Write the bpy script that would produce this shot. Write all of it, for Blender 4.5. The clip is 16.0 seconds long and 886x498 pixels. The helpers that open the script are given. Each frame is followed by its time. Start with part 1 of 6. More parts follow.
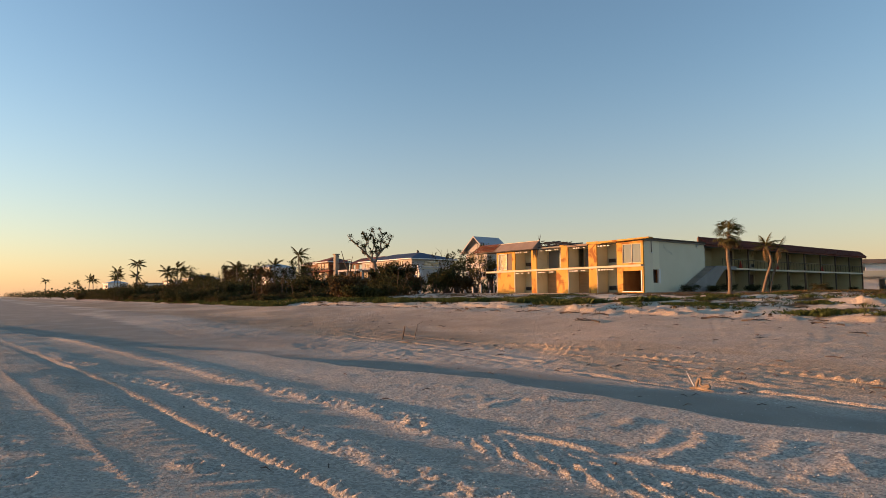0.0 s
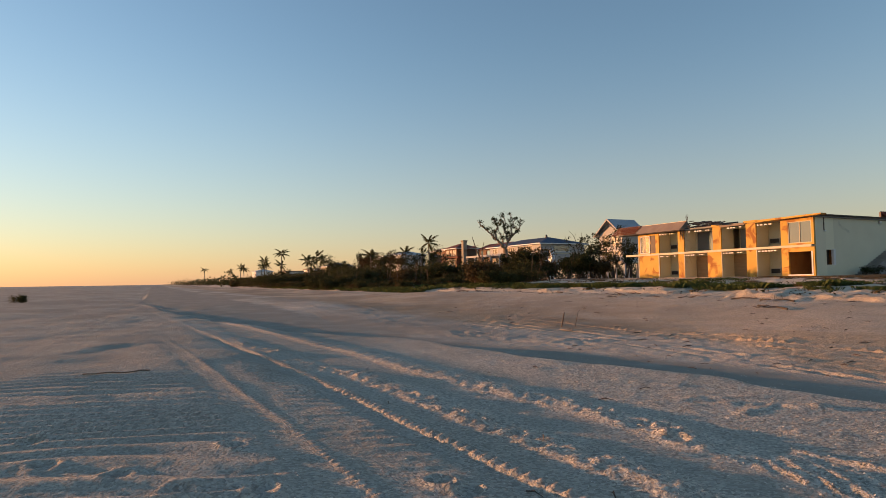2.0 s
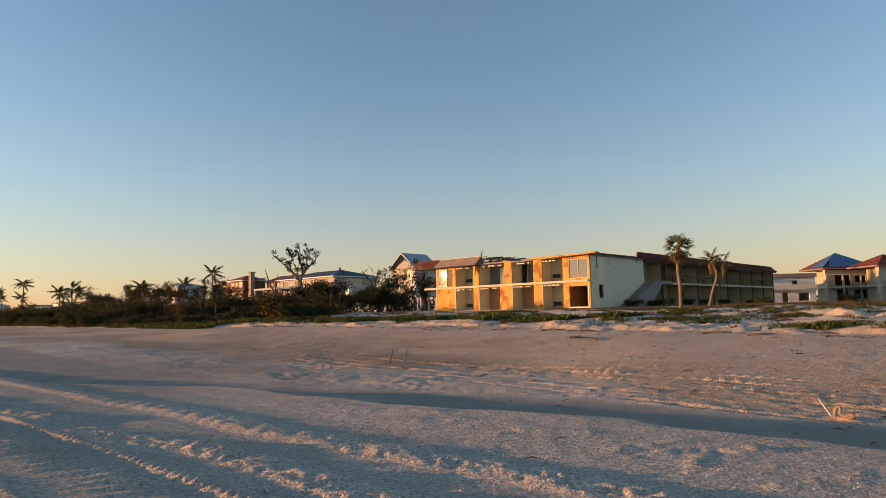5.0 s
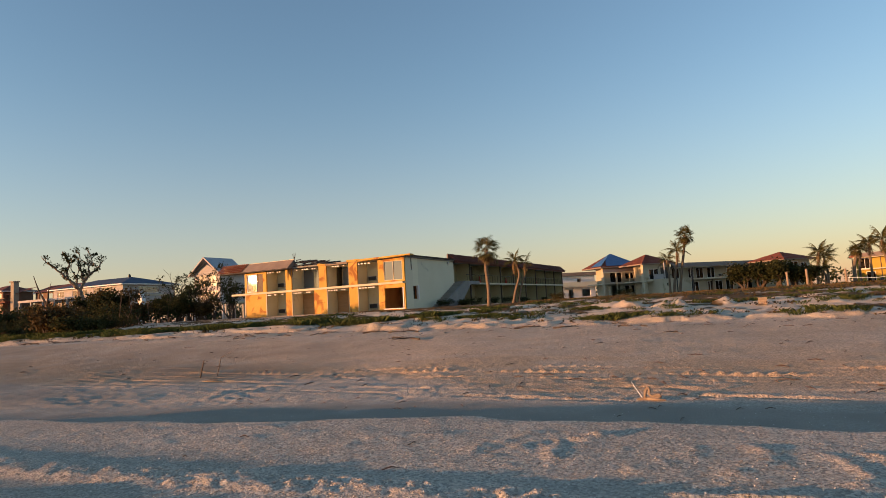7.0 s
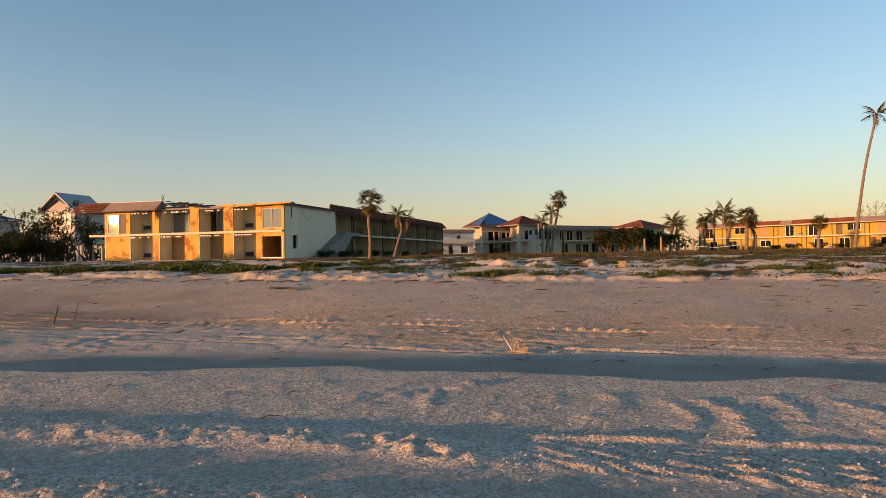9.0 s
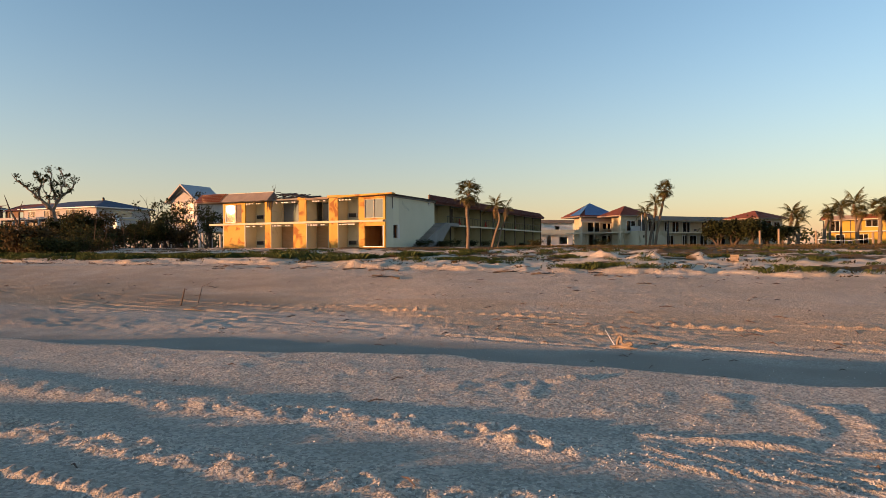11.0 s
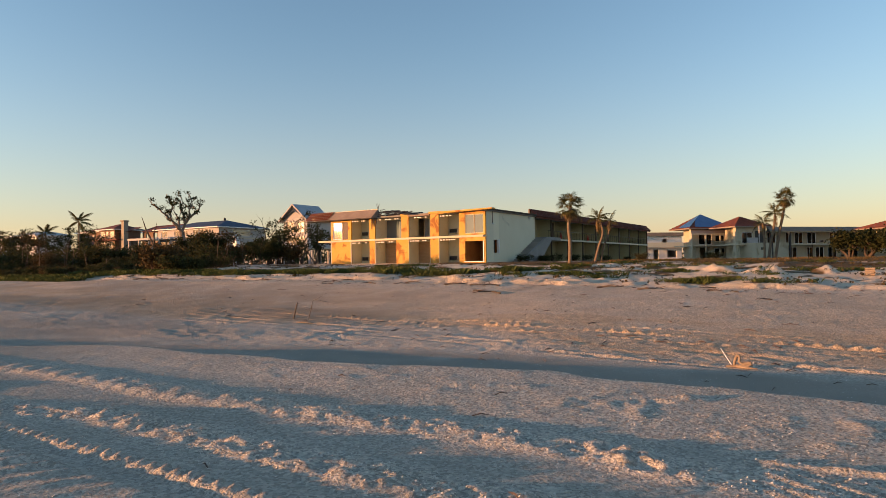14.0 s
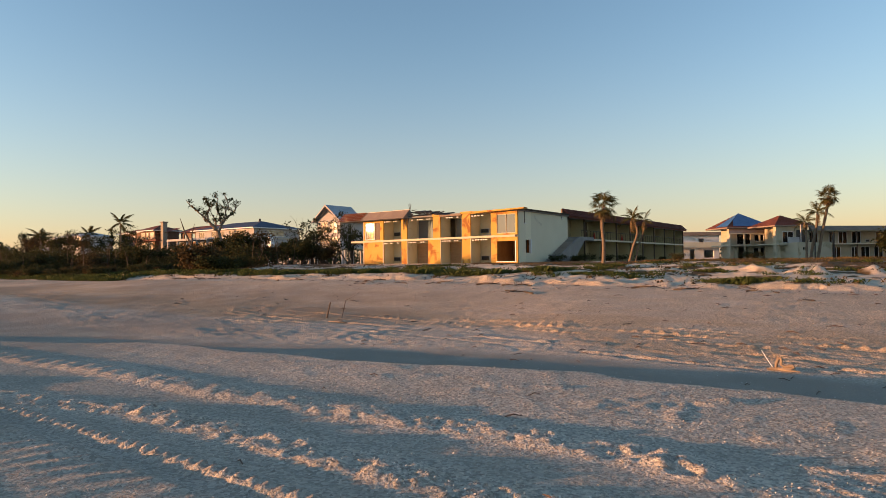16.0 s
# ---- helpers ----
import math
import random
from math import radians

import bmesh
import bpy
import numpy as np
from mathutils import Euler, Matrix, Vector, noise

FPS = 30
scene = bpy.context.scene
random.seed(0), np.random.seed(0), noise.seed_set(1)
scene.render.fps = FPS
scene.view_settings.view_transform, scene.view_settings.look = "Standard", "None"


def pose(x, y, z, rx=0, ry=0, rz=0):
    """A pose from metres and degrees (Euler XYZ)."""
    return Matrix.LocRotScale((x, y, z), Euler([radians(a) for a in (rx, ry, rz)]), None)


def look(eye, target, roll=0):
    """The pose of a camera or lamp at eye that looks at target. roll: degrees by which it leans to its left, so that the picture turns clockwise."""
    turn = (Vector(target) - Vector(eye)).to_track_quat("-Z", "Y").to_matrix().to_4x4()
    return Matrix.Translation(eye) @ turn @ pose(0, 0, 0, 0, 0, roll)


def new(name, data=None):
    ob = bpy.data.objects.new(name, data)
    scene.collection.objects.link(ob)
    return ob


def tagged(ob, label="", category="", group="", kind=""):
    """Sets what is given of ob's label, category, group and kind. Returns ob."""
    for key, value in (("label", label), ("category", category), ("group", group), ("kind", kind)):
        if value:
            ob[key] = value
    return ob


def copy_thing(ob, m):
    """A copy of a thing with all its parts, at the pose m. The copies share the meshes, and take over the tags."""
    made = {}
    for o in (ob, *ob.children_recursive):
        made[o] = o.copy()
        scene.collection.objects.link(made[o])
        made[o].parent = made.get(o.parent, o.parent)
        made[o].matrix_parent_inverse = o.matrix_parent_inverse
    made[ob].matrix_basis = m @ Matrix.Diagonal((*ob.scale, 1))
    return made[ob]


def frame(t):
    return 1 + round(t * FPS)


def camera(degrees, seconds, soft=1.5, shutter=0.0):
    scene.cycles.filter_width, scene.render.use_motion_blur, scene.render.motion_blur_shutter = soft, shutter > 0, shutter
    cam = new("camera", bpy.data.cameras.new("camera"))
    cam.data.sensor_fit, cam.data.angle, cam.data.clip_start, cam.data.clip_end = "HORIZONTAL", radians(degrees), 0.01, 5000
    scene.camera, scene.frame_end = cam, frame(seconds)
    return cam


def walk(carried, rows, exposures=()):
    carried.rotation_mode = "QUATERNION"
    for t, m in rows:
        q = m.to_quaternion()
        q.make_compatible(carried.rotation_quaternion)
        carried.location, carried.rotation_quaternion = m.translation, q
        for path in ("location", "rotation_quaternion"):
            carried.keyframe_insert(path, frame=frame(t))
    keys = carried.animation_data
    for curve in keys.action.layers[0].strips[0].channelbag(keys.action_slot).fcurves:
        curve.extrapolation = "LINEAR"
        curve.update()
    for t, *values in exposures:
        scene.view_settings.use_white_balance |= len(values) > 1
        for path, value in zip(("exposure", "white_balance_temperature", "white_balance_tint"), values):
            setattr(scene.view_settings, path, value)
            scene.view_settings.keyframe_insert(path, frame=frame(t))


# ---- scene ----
cam = camera(72.3, 16.0, soft=0.7)
PATH = [
    (0, (0.228, 0.549, 1.552), (0.131, 2.542, 1.698), -0.4),
    (0.5, (-0.14, 0.796, 1.539), (-0.44, 2.768, 1.684), -0.7),
    (1, (-0.447, 1.082, 1.5), (-0.859, 3.035, 1.629), -1.1),
    (1.5, (-0.819, 1.304, 1.5), (-1.288, 3.245, 1.61), -1.1),
    (2, (-1.157, 1.566, 1.535), (-1.655, 3.5, 1.639), -0.8),
    (2.5, (-1.488, 1.855, 1.567), (-1.868, 3.814, 1.699), 0.2),
    (3, (-1.711, 2.199, 1.558), (-1.856, 4.187, 1.712), 0.9),
    (3.5, (-1.936, 2.458, 1.56), (-1.889, 4.451, 1.728), 0.9),
    (3.7, (-2.074, 2.537, 1.573), (-1.966, 4.526, 1.747), 0.7),
    (5.8, (-2.87, 3.548, 1.567), (-2.632, 5.523, 1.775), -2.1),
    (6, (-2.897, 3.59, 1.577), (-2.62, 5.56, 1.785), -2.5),
    (6.5, (-2.992, 3.787, 1.571), (-2.473, 5.707, 1.782), -3.0),
    (7, (-3.037, 3.861, 1.544), (-2.247, 5.689, 1.732), -3.3),
    (7.5, (-3.004, 3.839, 1.55), (-1.992, 5.559, 1.687), -3.4),
    (8, (-3.02, 3.799, 1.563), (-1.888, 5.446, 1.643), -2.6),
    (8.2, (-3.057, 3.795, 1.562), (-1.904, 5.429, 1.624), -1.8),
    (10.3, (-3.222, 3.784, 1.575), (-2.244, 5.529, 1.56), 0.1),
    (10.5, (-3.241, 3.793, 1.592), (-2.305, 5.56, 1.58), -0.1),
    (11, (-3.227, 3.786, 1.582), (-2.376, 5.596, 1.573), -0.3),
    (11.5, (-3.258, 3.767, 1.587), (-2.482, 5.61, 1.585), -0.4),
    (12, (-3.258, 3.762, 1.59), (-2.548, 5.631, 1.6), -0.5),
    (12.5, (-3.268, 3.771, 1.588), (-2.616, 5.661, 1.613), -0.5),
    (13, (-3.276, 3.761, 1.59), (-2.662, 5.664, 1.624), -0.6),
    (13.5, (-3.277, 3.748, 1.581), (-2.701, 5.663, 1.623), -0.6),
    (14, (-3.27, 3.755, 1.582), (-2.727, 5.679, 1.625), -0.7),
    (14.5, (-3.294, 3.757, 1.578), (-2.793, 5.692, 1.619), -0.7),
    (15, (-3.281, 3.795, 1.58), (-2.811, 5.738, 1.624), -0.6),
    (15.5, (-3.284, 3.801, 1.574), (-2.832, 5.749, 1.619), -0.6),
    (16, (-3.267, 3.793, 1.571), (-2.825, 5.743, 1.616), -0.7),
]
EXPOSURES = [(0.0, 1.42, 6500, 15), (0.5, 1.24, 6500, 15), (1.2, 1.22, 6500, 15), (3.5, 1.29, 6500, 15), (7.0, 1.34, 6500, 15), (8.2, 1.33, 6500, 15), (12.0, 1.5, 6500, 15), (16.0, 1.5, 6500, 15)]
walk(cam, [(t, look(eye, target, roll)) for t, eye, target, roll in PATH], EXPOSURES)

# ---- world and sun: a sun low over the sea ----
SHORE = pose(0, 0, 0, 0, 0, -50)          # x along the shore, y inland
SUN_UP = 3.4
SUN_WAY = Vector((-0.9965, 0.0713, 0.0)).normalized()
world = bpy.data.worlds.new("world")
scene.world = world
world.use_nodes = True
wn = world.node_tree.nodes
sky = wn.new("ShaderNodeTexSky")
sky.sky_type, sky.sun_disc = "NISHITA", False
sky.sun_elevation = radians(SUN_UP)
sky.sun_rotation = math.atan2(SUN_WAY.x, SUN_WAY.y)
sky.air_density, sky.dust_density, sky.ozone_density = 1.05, 0.2, 2.1
# sea haze: the sky pales to a dusty peach towards the horizon
wl = world.node_tree.links
sky_co, sky_xyz, sky_low, sky_pow, sky_amount, haze = wn.new("ShaderNodeTexCoord"), wn.new("ShaderNodeSeparateXYZ"), wn.new("ShaderNodeMapRange"), wn.new("ShaderNodeMath"), wn.new("ShaderNodeMath"), wn.new("ShaderNodeMix")
wl.new(sky_co.outputs["Generated"], sky_xyz.inputs[0])
wl.new(sky_xyz.outputs[2], sky_low.inputs[0])
sky_low.inputs[1].default_value, sky_low.inputs[2].default_value, sky_low.inputs[3].default_value, sky_low.inputs[4].default_value = 0.0, 0.4, 1.0, 0.0
sky_pow.operation, sky_pow.inputs[1].default_value = "POWER", 2.2
sky_amount.operation, sky_amount.inputs[1].default_value = "MULTIPLY", 0.55
wl.new(sky_low.outputs[0], sky_pow.inputs[0])
wl.new(sky_pow.outputs[0], sky_amount.inputs[0])
haze.data_type = "RGBA"
wl.new(sky_amount.outputs[0], haze.inputs[0])
wl.new(sky.outputs[0], haze.inputs[6])
haze.inputs[7].default_value = (1.4, 0.93, 1.0, 1)
wl.new(haze.outputs[2], wn["Background"].inputs[0])
wn["Background"].inputs[1].default_value = 0.15
sun = new("sun", bpy.data.lights.new("sun", "SUN"))
sun.data.energy, sun.data.angle, sun.data.color = 3.2, radians(0.5), (1.0, 0.48, 0.2)
e = radians(SUN_UP)
sun.matrix_world = look((0, 0, 60), Vector((0, 0, 60)) - Vector((SUN_WAY.x * math.cos(e), SUN_WAY.y * math.cos(e), math.sin(e))))


# ---- materials ----
def material(name, colour, other, rough=0.8, scale=4.0, fine=40.0, bump=0.3, metal=0.0, depth=0.02, spec=0.3, island=False, stretch=(1, 1, 1), stain=None):
    """Two tones by a coarse and a fine noise, with relief. stain: a third tone in ragged patches."""
    m = bpy.data.materials.new(name)
    m.use_nodes = True
    n, l = m.node_tree.nodes, m.node_tree.links
    b = n["Principled BSDF"]
    co, mp = n.new("ShaderNodeTexCoord"), n.new("ShaderNodeMapping")
    mp.inputs["Scale"].default_value = stretch
    l.new(co.outputs["Object"], mp.inputs[0])
    a, f = n.new("ShaderNodeTexNoise"), n.new("ShaderNodeTexNoise")
    for t, s in ((a, scale), (f, fine)):
        t.inputs["Scale"].default_value, t.inputs["Detail"].default_value = s, 5
        l.new(mp.outputs[0], t.inputs["Vector"])
    mix = n.new("ShaderNodeMix")
    mix.data_type = "RGBA"
    mix.inputs[6].default_value, mix.inputs[7].default_value = (*colour, 1), (*other, 1)
    add = n.new("ShaderNodeMath")
    add.operation = "MULTIPLY_ADD"
    l.new(a.outputs[0], add.inputs[0])
    add.inputs[1].default_value = 0.7
    half = n.new("ShaderNodeMath")
    half.operation = "MULTIPLY"
    l.new(f.outputs[0], half.inputs[0])
    half.inputs[1].default_value = 0.4
    l.new(half.outputs[0], add.inputs[2])
    ramp = n.new("ShaderNodeMapRange")
    ramp.inputs[1].default_value, ramp.inputs[2].default_value = 0.35, 0.75
    l.new(add.outputs[0], ramp.inputs[0])
    l.new(ramp.outputs[0], mix.inputs[0])
    out = mix.outputs[2]
    if stain:
        s = n.new("ShaderNodeTexNoise")
        s.inputs["Scale"].default_value, s.inputs["Detail"].default_value, s.inputs["Distortion"].default_value = stain[1], 6, 1.2
        l.new(mp.outputs[0], s.inputs["Vector"])
        r = n.new("ShaderNodeMapRange")
        r.inputs[1].default_value, r.inputs[2].default_value = stain[2], stain[2] + 0.1
        l.new(s.outputs[0], r.inputs[0])
        m2 = n.new("ShaderNodeMix")
        m2.data_type = "RGBA"
        l.new(r.outputs[0], m2.inputs[0])
        l.new(out, m2.inputs[6])
        m2.inputs[7].default_value = (*stain[0], 1)
        out = m2.outputs[2]
    g = n.new("ShaderNodeObjectInfo")
    src = g.outputs["Random"]
    if island:
        g = n.new("ShaderNodeNewGeometry")
        src = g.outputs["Random Per Island"]
    hv = n.new("ShaderNodeHueSaturation")
    vr = n.new("ShaderNodeMapRange")
    vr.inputs[3].default_value, vr.inputs[4].default_value = (0.62, 1.35) if island else (0.9, 1.1)
    l.new(src, vr.inputs[0])
    l.new(vr.outputs[0], hv.inputs["Value"])
    l.new(out, hv.inputs["Color"])
    l.new(hv.outputs[0], b.inputs["Base Color"])
    b.inputs["Roughness"].default_value, b.inputs["Metallic"].default_value = rough, metal
    b.inputs["Specular IOR Level"].default_value = spec
    if bump:
        bp = n.new("ShaderNodeBump")
        bp.inputs["Strength"].default_value, bp.inputs["Distance"].default_value = bump, depth
        l.new(f.outputs[0], bp.inputs["Height"])
        l.new(bp.outputs[0], b.inputs["Normal"])
    return m


def glass_material(name, tint, rough):
    m = bpy.data.materials.new(name)
    m.use_nodes = True
    n, l = m.node_tree.nodes, m.node_tree.links
    b = n["Principled BSDF"]
    b.inputs["Base Color"].default_value = (*tint, 1)
    b.inputs["Roughness"].default_value = rough
    b.inputs["Transmission Weight"].default_value = 0.85
    b.inputs["IOR"].default_value = 1.5
    w, bp = n.new("ShaderNodeTexNoise"), n.new("ShaderNodeBump")
    w.inputs["Scale"].default_value = 0.7
    bp.inputs["Strength"].default_value, bp.inputs["Distance"].default_value = 0.03, 0.01
    l.new(w.outputs[0], bp.inputs["Height"])
    l.new(bp.outputs[0], b.inputs["Normal"])
    return m


def leaf_material(name, colour, other):
    m = material(name, colour, other, 0.75, 0.6, 6.0, 0, island=True, spec=0.1)
    n, l = m.node_tree.nodes, m.node_tree.links
    b = n["Principled BSDF"]
    t, mx = n.new("ShaderNodeBsdfTranslucent"), n.new("ShaderNodeMixShader")
    l.new(b.inputs["Base Color"].links[0].from_socket, t.inputs[0])
    mx.inputs[0].default_value = 0.25
    l.new(b.outputs[0], mx.inputs[1])
    l.new(t.outputs[0], mx.inputs[2])
    l.new(mx.outputs[0], n["Material Output"].inputs[0])
    return m


def sand_material():
    m = material("sand", (0.56, 0.5, 0.405), (0.69, 0.625, 0.525), 0.9, 0.35, 9.0, 0.0, spec=0.15)
    n, l = m.node_tree.nodes, m.node_tree.links
    b = n["Principled BSDF"]
    co = n.new("ShaderNodeTexCoord")
    grain, lump, shell = n.new("ShaderNodeTexNoise"), n.new("ShaderNodeTexNoise"), n.new("ShaderNodeTexVoronoi")
    grain.inputs["Scale"].default_value, grain.inputs["Detail"].default_value = 55, 6
    lump.inputs["Scale"].default_value, lump.inputs["Detail"].default_value = 18, 7
    shell.inputs["Scale"].default_value, shell.inputs["Randomness"].default_value = 9, 1
    for t in (grain, lump, shell):
        l.new(co.outputs["Object"], t.inputs["Vector"])
    # bits of white shell, sparse and of uneven size
    r = n.new("ShaderNodeMapRange")
    r.inputs[1].default_value, r.inputs[2].default_value, r.inputs[3].default_value, r.inputs[4].default_value = 0.10, 0.07, 0, 1
    l.new(shell.outputs["Distance"], r.inputs[0])
    pick = n.new("ShaderNodeMath")
    pick.operation = "GREATER_THAN"
    sep = n.new("ShaderNodeSeparateColor")
    l.new(shell.outputs["Color"], sep.inputs[0])
    l.new(sep.outputs[0], pick.inputs[0])
    pick.inputs[1].default_value = 0.72
    both = n.new("ShaderNodeMath")
    both.operation = "MULTIPLY"
    l.new(r.outputs[0], both.inputs[0])
    l.new(pick.outputs[0], both.inputs[1])
    mx = n.new("ShaderNodeMix")
    mx.data_type = "RGBA"
    l.new(both.outputs[0], mx.inputs[0])
    l.new(b.inputs["Base Color"].links[0].from_socket, mx.inputs[6])
    mx.inputs[7].default_value = (0.75, 0.71, 0.65, 1)
    l.new(mx.outputs[2], b.inputs["Base Color"])
    # coarse shell hash: every crumb of its own tone
    hash_ = n.new("ShaderNodeTexVoronoi")
    hash_.inputs["Scale"].default_value = 38
    l.new(co.outputs["Object"], hash_.inputs["Vector"])
    sep2, tone, hv2 = n.new("ShaderNodeSeparateColor"), n.new("ShaderNodeMapRange"), n.new("ShaderNodeHueSaturation")
    l.new(hash_.outputs["Color"], sep2.inputs[0])
    l.new(sep2.outputs[1], tone.inputs[0])
    tone.inputs[3].default_value, tone.inputs[4].default_value = 0.58, 1.28
    l.new(tone.outputs[0], hv2.inputs["Value"])
    l.new(mx.outputs[2], hv2.inputs["Color"])
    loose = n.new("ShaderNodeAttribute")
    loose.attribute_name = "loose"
    # Darker tone for packed sand; it also paints the shade behind the crest.
    packed_shade = n.new("ShaderNodeMix")
    packed_shade.data_type = "RGBA"
    l.new(loose.outputs["Fac"], packed_shade.inputs[0])
    packed_shade.inputs[6].default_value = (0.29, 0.258, 0.21, 1)
    # Pale dune tone: the extra sun on its slope, put into the colour.
    pale, far_up = n.new("ShaderNodeMix"), n.new("ShaderNodeMapRange")
    pale.data_type = "RGBA"
    far_up.inputs[1].default_value, far_up.inputs[2].default_value = 1.0, 2.0
    l.new(loose.outputs["Fac"], far_up.inputs[0])
    l.new(far_up.outputs[0], pale.inputs[0])
    l.new(hv2.outputs[0], pale.inputs[6])
    pale.inputs[7].default_value = (0.74, 0.64, 0.5, 1)
    l.new(pale.outputs[2], packed_shade.inputs[7])
    mat_ = n.new("ShaderNodeAttribute")
    mat_.attribute_name = "mulch"
    brown = n.new("ShaderNodeMix")
    brown.data_type = "RGBA"
    brown.inputs[6].default_value, brown.inputs[7].default_value = (0.08, 0.052, 0.024, 1), (0.18, 0.12, 0.056, 1)
    l.new(lump.outputs[0], brown.inputs[0])
    over = n.new("ShaderNodeMix")
    over.data_type = "RGBA"
    l.new(mat_.outputs["Fac"], over.inputs[0])
    # Multiplies the orange of low sun into the upper beach's tan.
    upper, warm = n.new("ShaderNodeAttribute"), n.new("ShaderNodeMix")
    upper.attribute_name = "upper"
    warm.data_type, warm.blend_type = "RGBA", "MULTIPLY"
    l.new(upper.outputs["Fac"], warm.inputs[0])
    l.new(packed_shade.outputs[2], warm.inputs[6])
    warm.inputs[7].default_value = (1.0, 0.85, 0.7, 1)
    l.new(warm.outputs[2], over.inputs[6])
    l.new(brown.outputs[2], over.inputs[7])
    l.new(over.outputs[2], b.inputs["Base Color"])
    crumb = n.new("ShaderNodeTexVoronoi")
    crumb.inputs["Scale"].default_value = 26
    l.new(co.outputs["Object"], crumb.inputs["Vector"])
    b3 = n.new("ShaderNodeBump")
    b3.invert = True
    b3.inputs["Distance"].default_value = 0.05
    l.new(crumb.outputs["Distance"], b3.inputs["Height"])
    # scuffs of a hand's width, for the beach farther off
    scuff, b4 = n.new("ShaderNodeTexNoise"), n.new("ShaderNodeBump")
    scuff.inputs["Scale"].default_value, scuff.inputs["Detail"].default_value, scuff.inputs["Roughness"].default_value = 5.0, 6, 0.7
    l.new(co.outputs["Object"], scuff.inputs["Vector"])
    b4.inputs["Distance"].default_value = 0.12
    l.new(scuff.outputs[0], b4.inputs["Height"])
    b1, b2 = n.new("ShaderNodeBump"), n.new("ShaderNodeBump")
    b1.inputs["Strength"].default_value, b1.inputs["Distance"].default_value = 1.0, 0.03
    b2.inputs["Strength"].default_value, b2.inputs["Distance"].default_value = 1.0, 0.06
    for bp, most in ((b1, 0.9), (b2, 0.5), (b3, 0.5), (b4, 1.0)):
        s = n.new("ShaderNodeMapRange")
        s.inputs[3].default_value, s.inputs[4].default_value = 0.5 if bp is b4 else 0.2, most
        l.new(loose.outputs["Fac"], s.inputs[0])
        l.new(s.outputs[0], bp.inputs["Strength"])
    l.new(grain.outputs[0], b1.inputs["Height"])
    l.new(lump.outputs[0], b2.inputs["Height"])
    l.new(b4.outputs[0], b2.inputs["Normal"])
    l.new(b2.outputs[0], b3.inputs["Normal"])
    l.new(b3.outputs[0], b1.inputs["Normal"])
    l.new(b1.outputs[0], b.inputs["Normal"])
    return m


SAND = sand_material()
STUCCO = material("cream stucco", (0.4, 0.35, 0.25), (0.48, 0.43, 0.31), 0.9, 0.6, 30, 0.25, stain=((0.3, 0.26, 0.165), 0.5, 0.62))
ROOM = material("pale grey-green room paint", (0.5, 0.49, 0.36), (0.58, 0.57, 0.43), 0.9, 0.7, 28, 0.2, stain=((0.44, 0.4, 0.28), 0.6, 0.64))
OCHRE = material("ochre stucco", (0.32, 0.23, 0.04), (0.4, 0.29, 0.055), 0.9, 0.6, 28, 0.25, stain=((0.2, 0.14, 0.06), 0.5, 0.62))
GABLE_WALL = material("pale weathered end wall", (0.72, 0.68, 0.5), (0.78, 0.74, 0.56), 0.9, 0.5, 26, 0.25, stain=((0.42, 0.4, 0.31), 0.3, 0.7))
WING_WALL = material("yellowed cream stucco", (0.42, 0.36, 0.2), (0.5, 0.43, 0.25), 0.9, 0.6, 28, 0.25, stain=((0.3, 0.24, 0.12), 0.5, 0.62))
PANEL = material("stained wall board", (0.5, 0.285, 0.055), (0.58, 0.36, 0.085), 0.85, 0.8, 22, 0.3, stain=((0.3, 0.12, 0.03), 0.7, 0.54))
WHITE = material("white painted trim", (0.74, 0.73, 0.7), (0.82, 0.81, 0.78), 0.6, 2, 40, 0.15)
SHELL = material("broken shell", (0.6, 0.54, 0.45), (0.72, 0.66, 0.57), 0.6, 8, 60, 0.1)
SLAB = material("painted concrete slab", (0.5, 0.44, 0.31), (0.6, 0.54, 0.4), 0.85, 1.5, 40, 0.3)
CONCRETE = material("grey concrete", (0.22, 0.215, 0.2), (0.3, 0.29, 0.27), 0.9, 1.0, 35, 0.4)
PLY = material("brown plywood", (0.3, 0.19, 0.1), (0.4, 0.27, 0.15), 0.8, 1.5, 20, 0.2, stretch=(1, 1, 5))
TILE = material("terracotta roof tile", (0.21, 0.06, 0.022), (0.3, 0.095, 0.04), 0.8, 1.2, 18, 0.4)
TILE_DARK = material("dark red roof tile", (0.1, 0.028, 0.016), (0.16, 0.05, 0.03), 0.8, 1.0, 18, 0.4)
FELT = material("grey-brown roofing felt", (0.2, 0.15, 0.115), (0.29, 0.225, 0.175), 0.9, 0.9, 20, 0.4)
# Besides dark parts, this tone paints shade in recesses, holes and doorways.
DARK = material("dark brown of recess shade and dark parts", (0.06, 0.05, 0.045), (0.1, 0.085, 0.07), 0.9, 2, 30, 0.1)
BARE = material("bare brown wall board", (0.22, 0.115, 0.05), (0.3, 0.17, 0.08), 0.9, 1.5, 25, 0.2)
DOOR = material("dark brown door", (0.07, 0.045, 0.03), (0.12, 0.08, 0.055), 0.6, 2, 30, 0.1)
METAL = material("dull grey metal", (0.35, 0.35, 0.35), (0.5, 0.5, 0.5), 0.5, 3, 50, 0.1, 0.7)
BLACK = material("black metal", (0.02, 0.02, 0.02), (0.04, 0.04, 0.04), 0.5, 3, 50, 0.1)
BLUE_TARP = material("blue tarpaulin", (0.025, 0.085, 0.22), (0.05, 0.14, 0.31), 0.45, 0.8, 12, 0.5)
BLUE_ROOF = material("slate-blue metal roof", (0.03, 0.045, 0.08), (0.05, 0.07, 0.115), 0.7, 0.6, 12, 0.2)
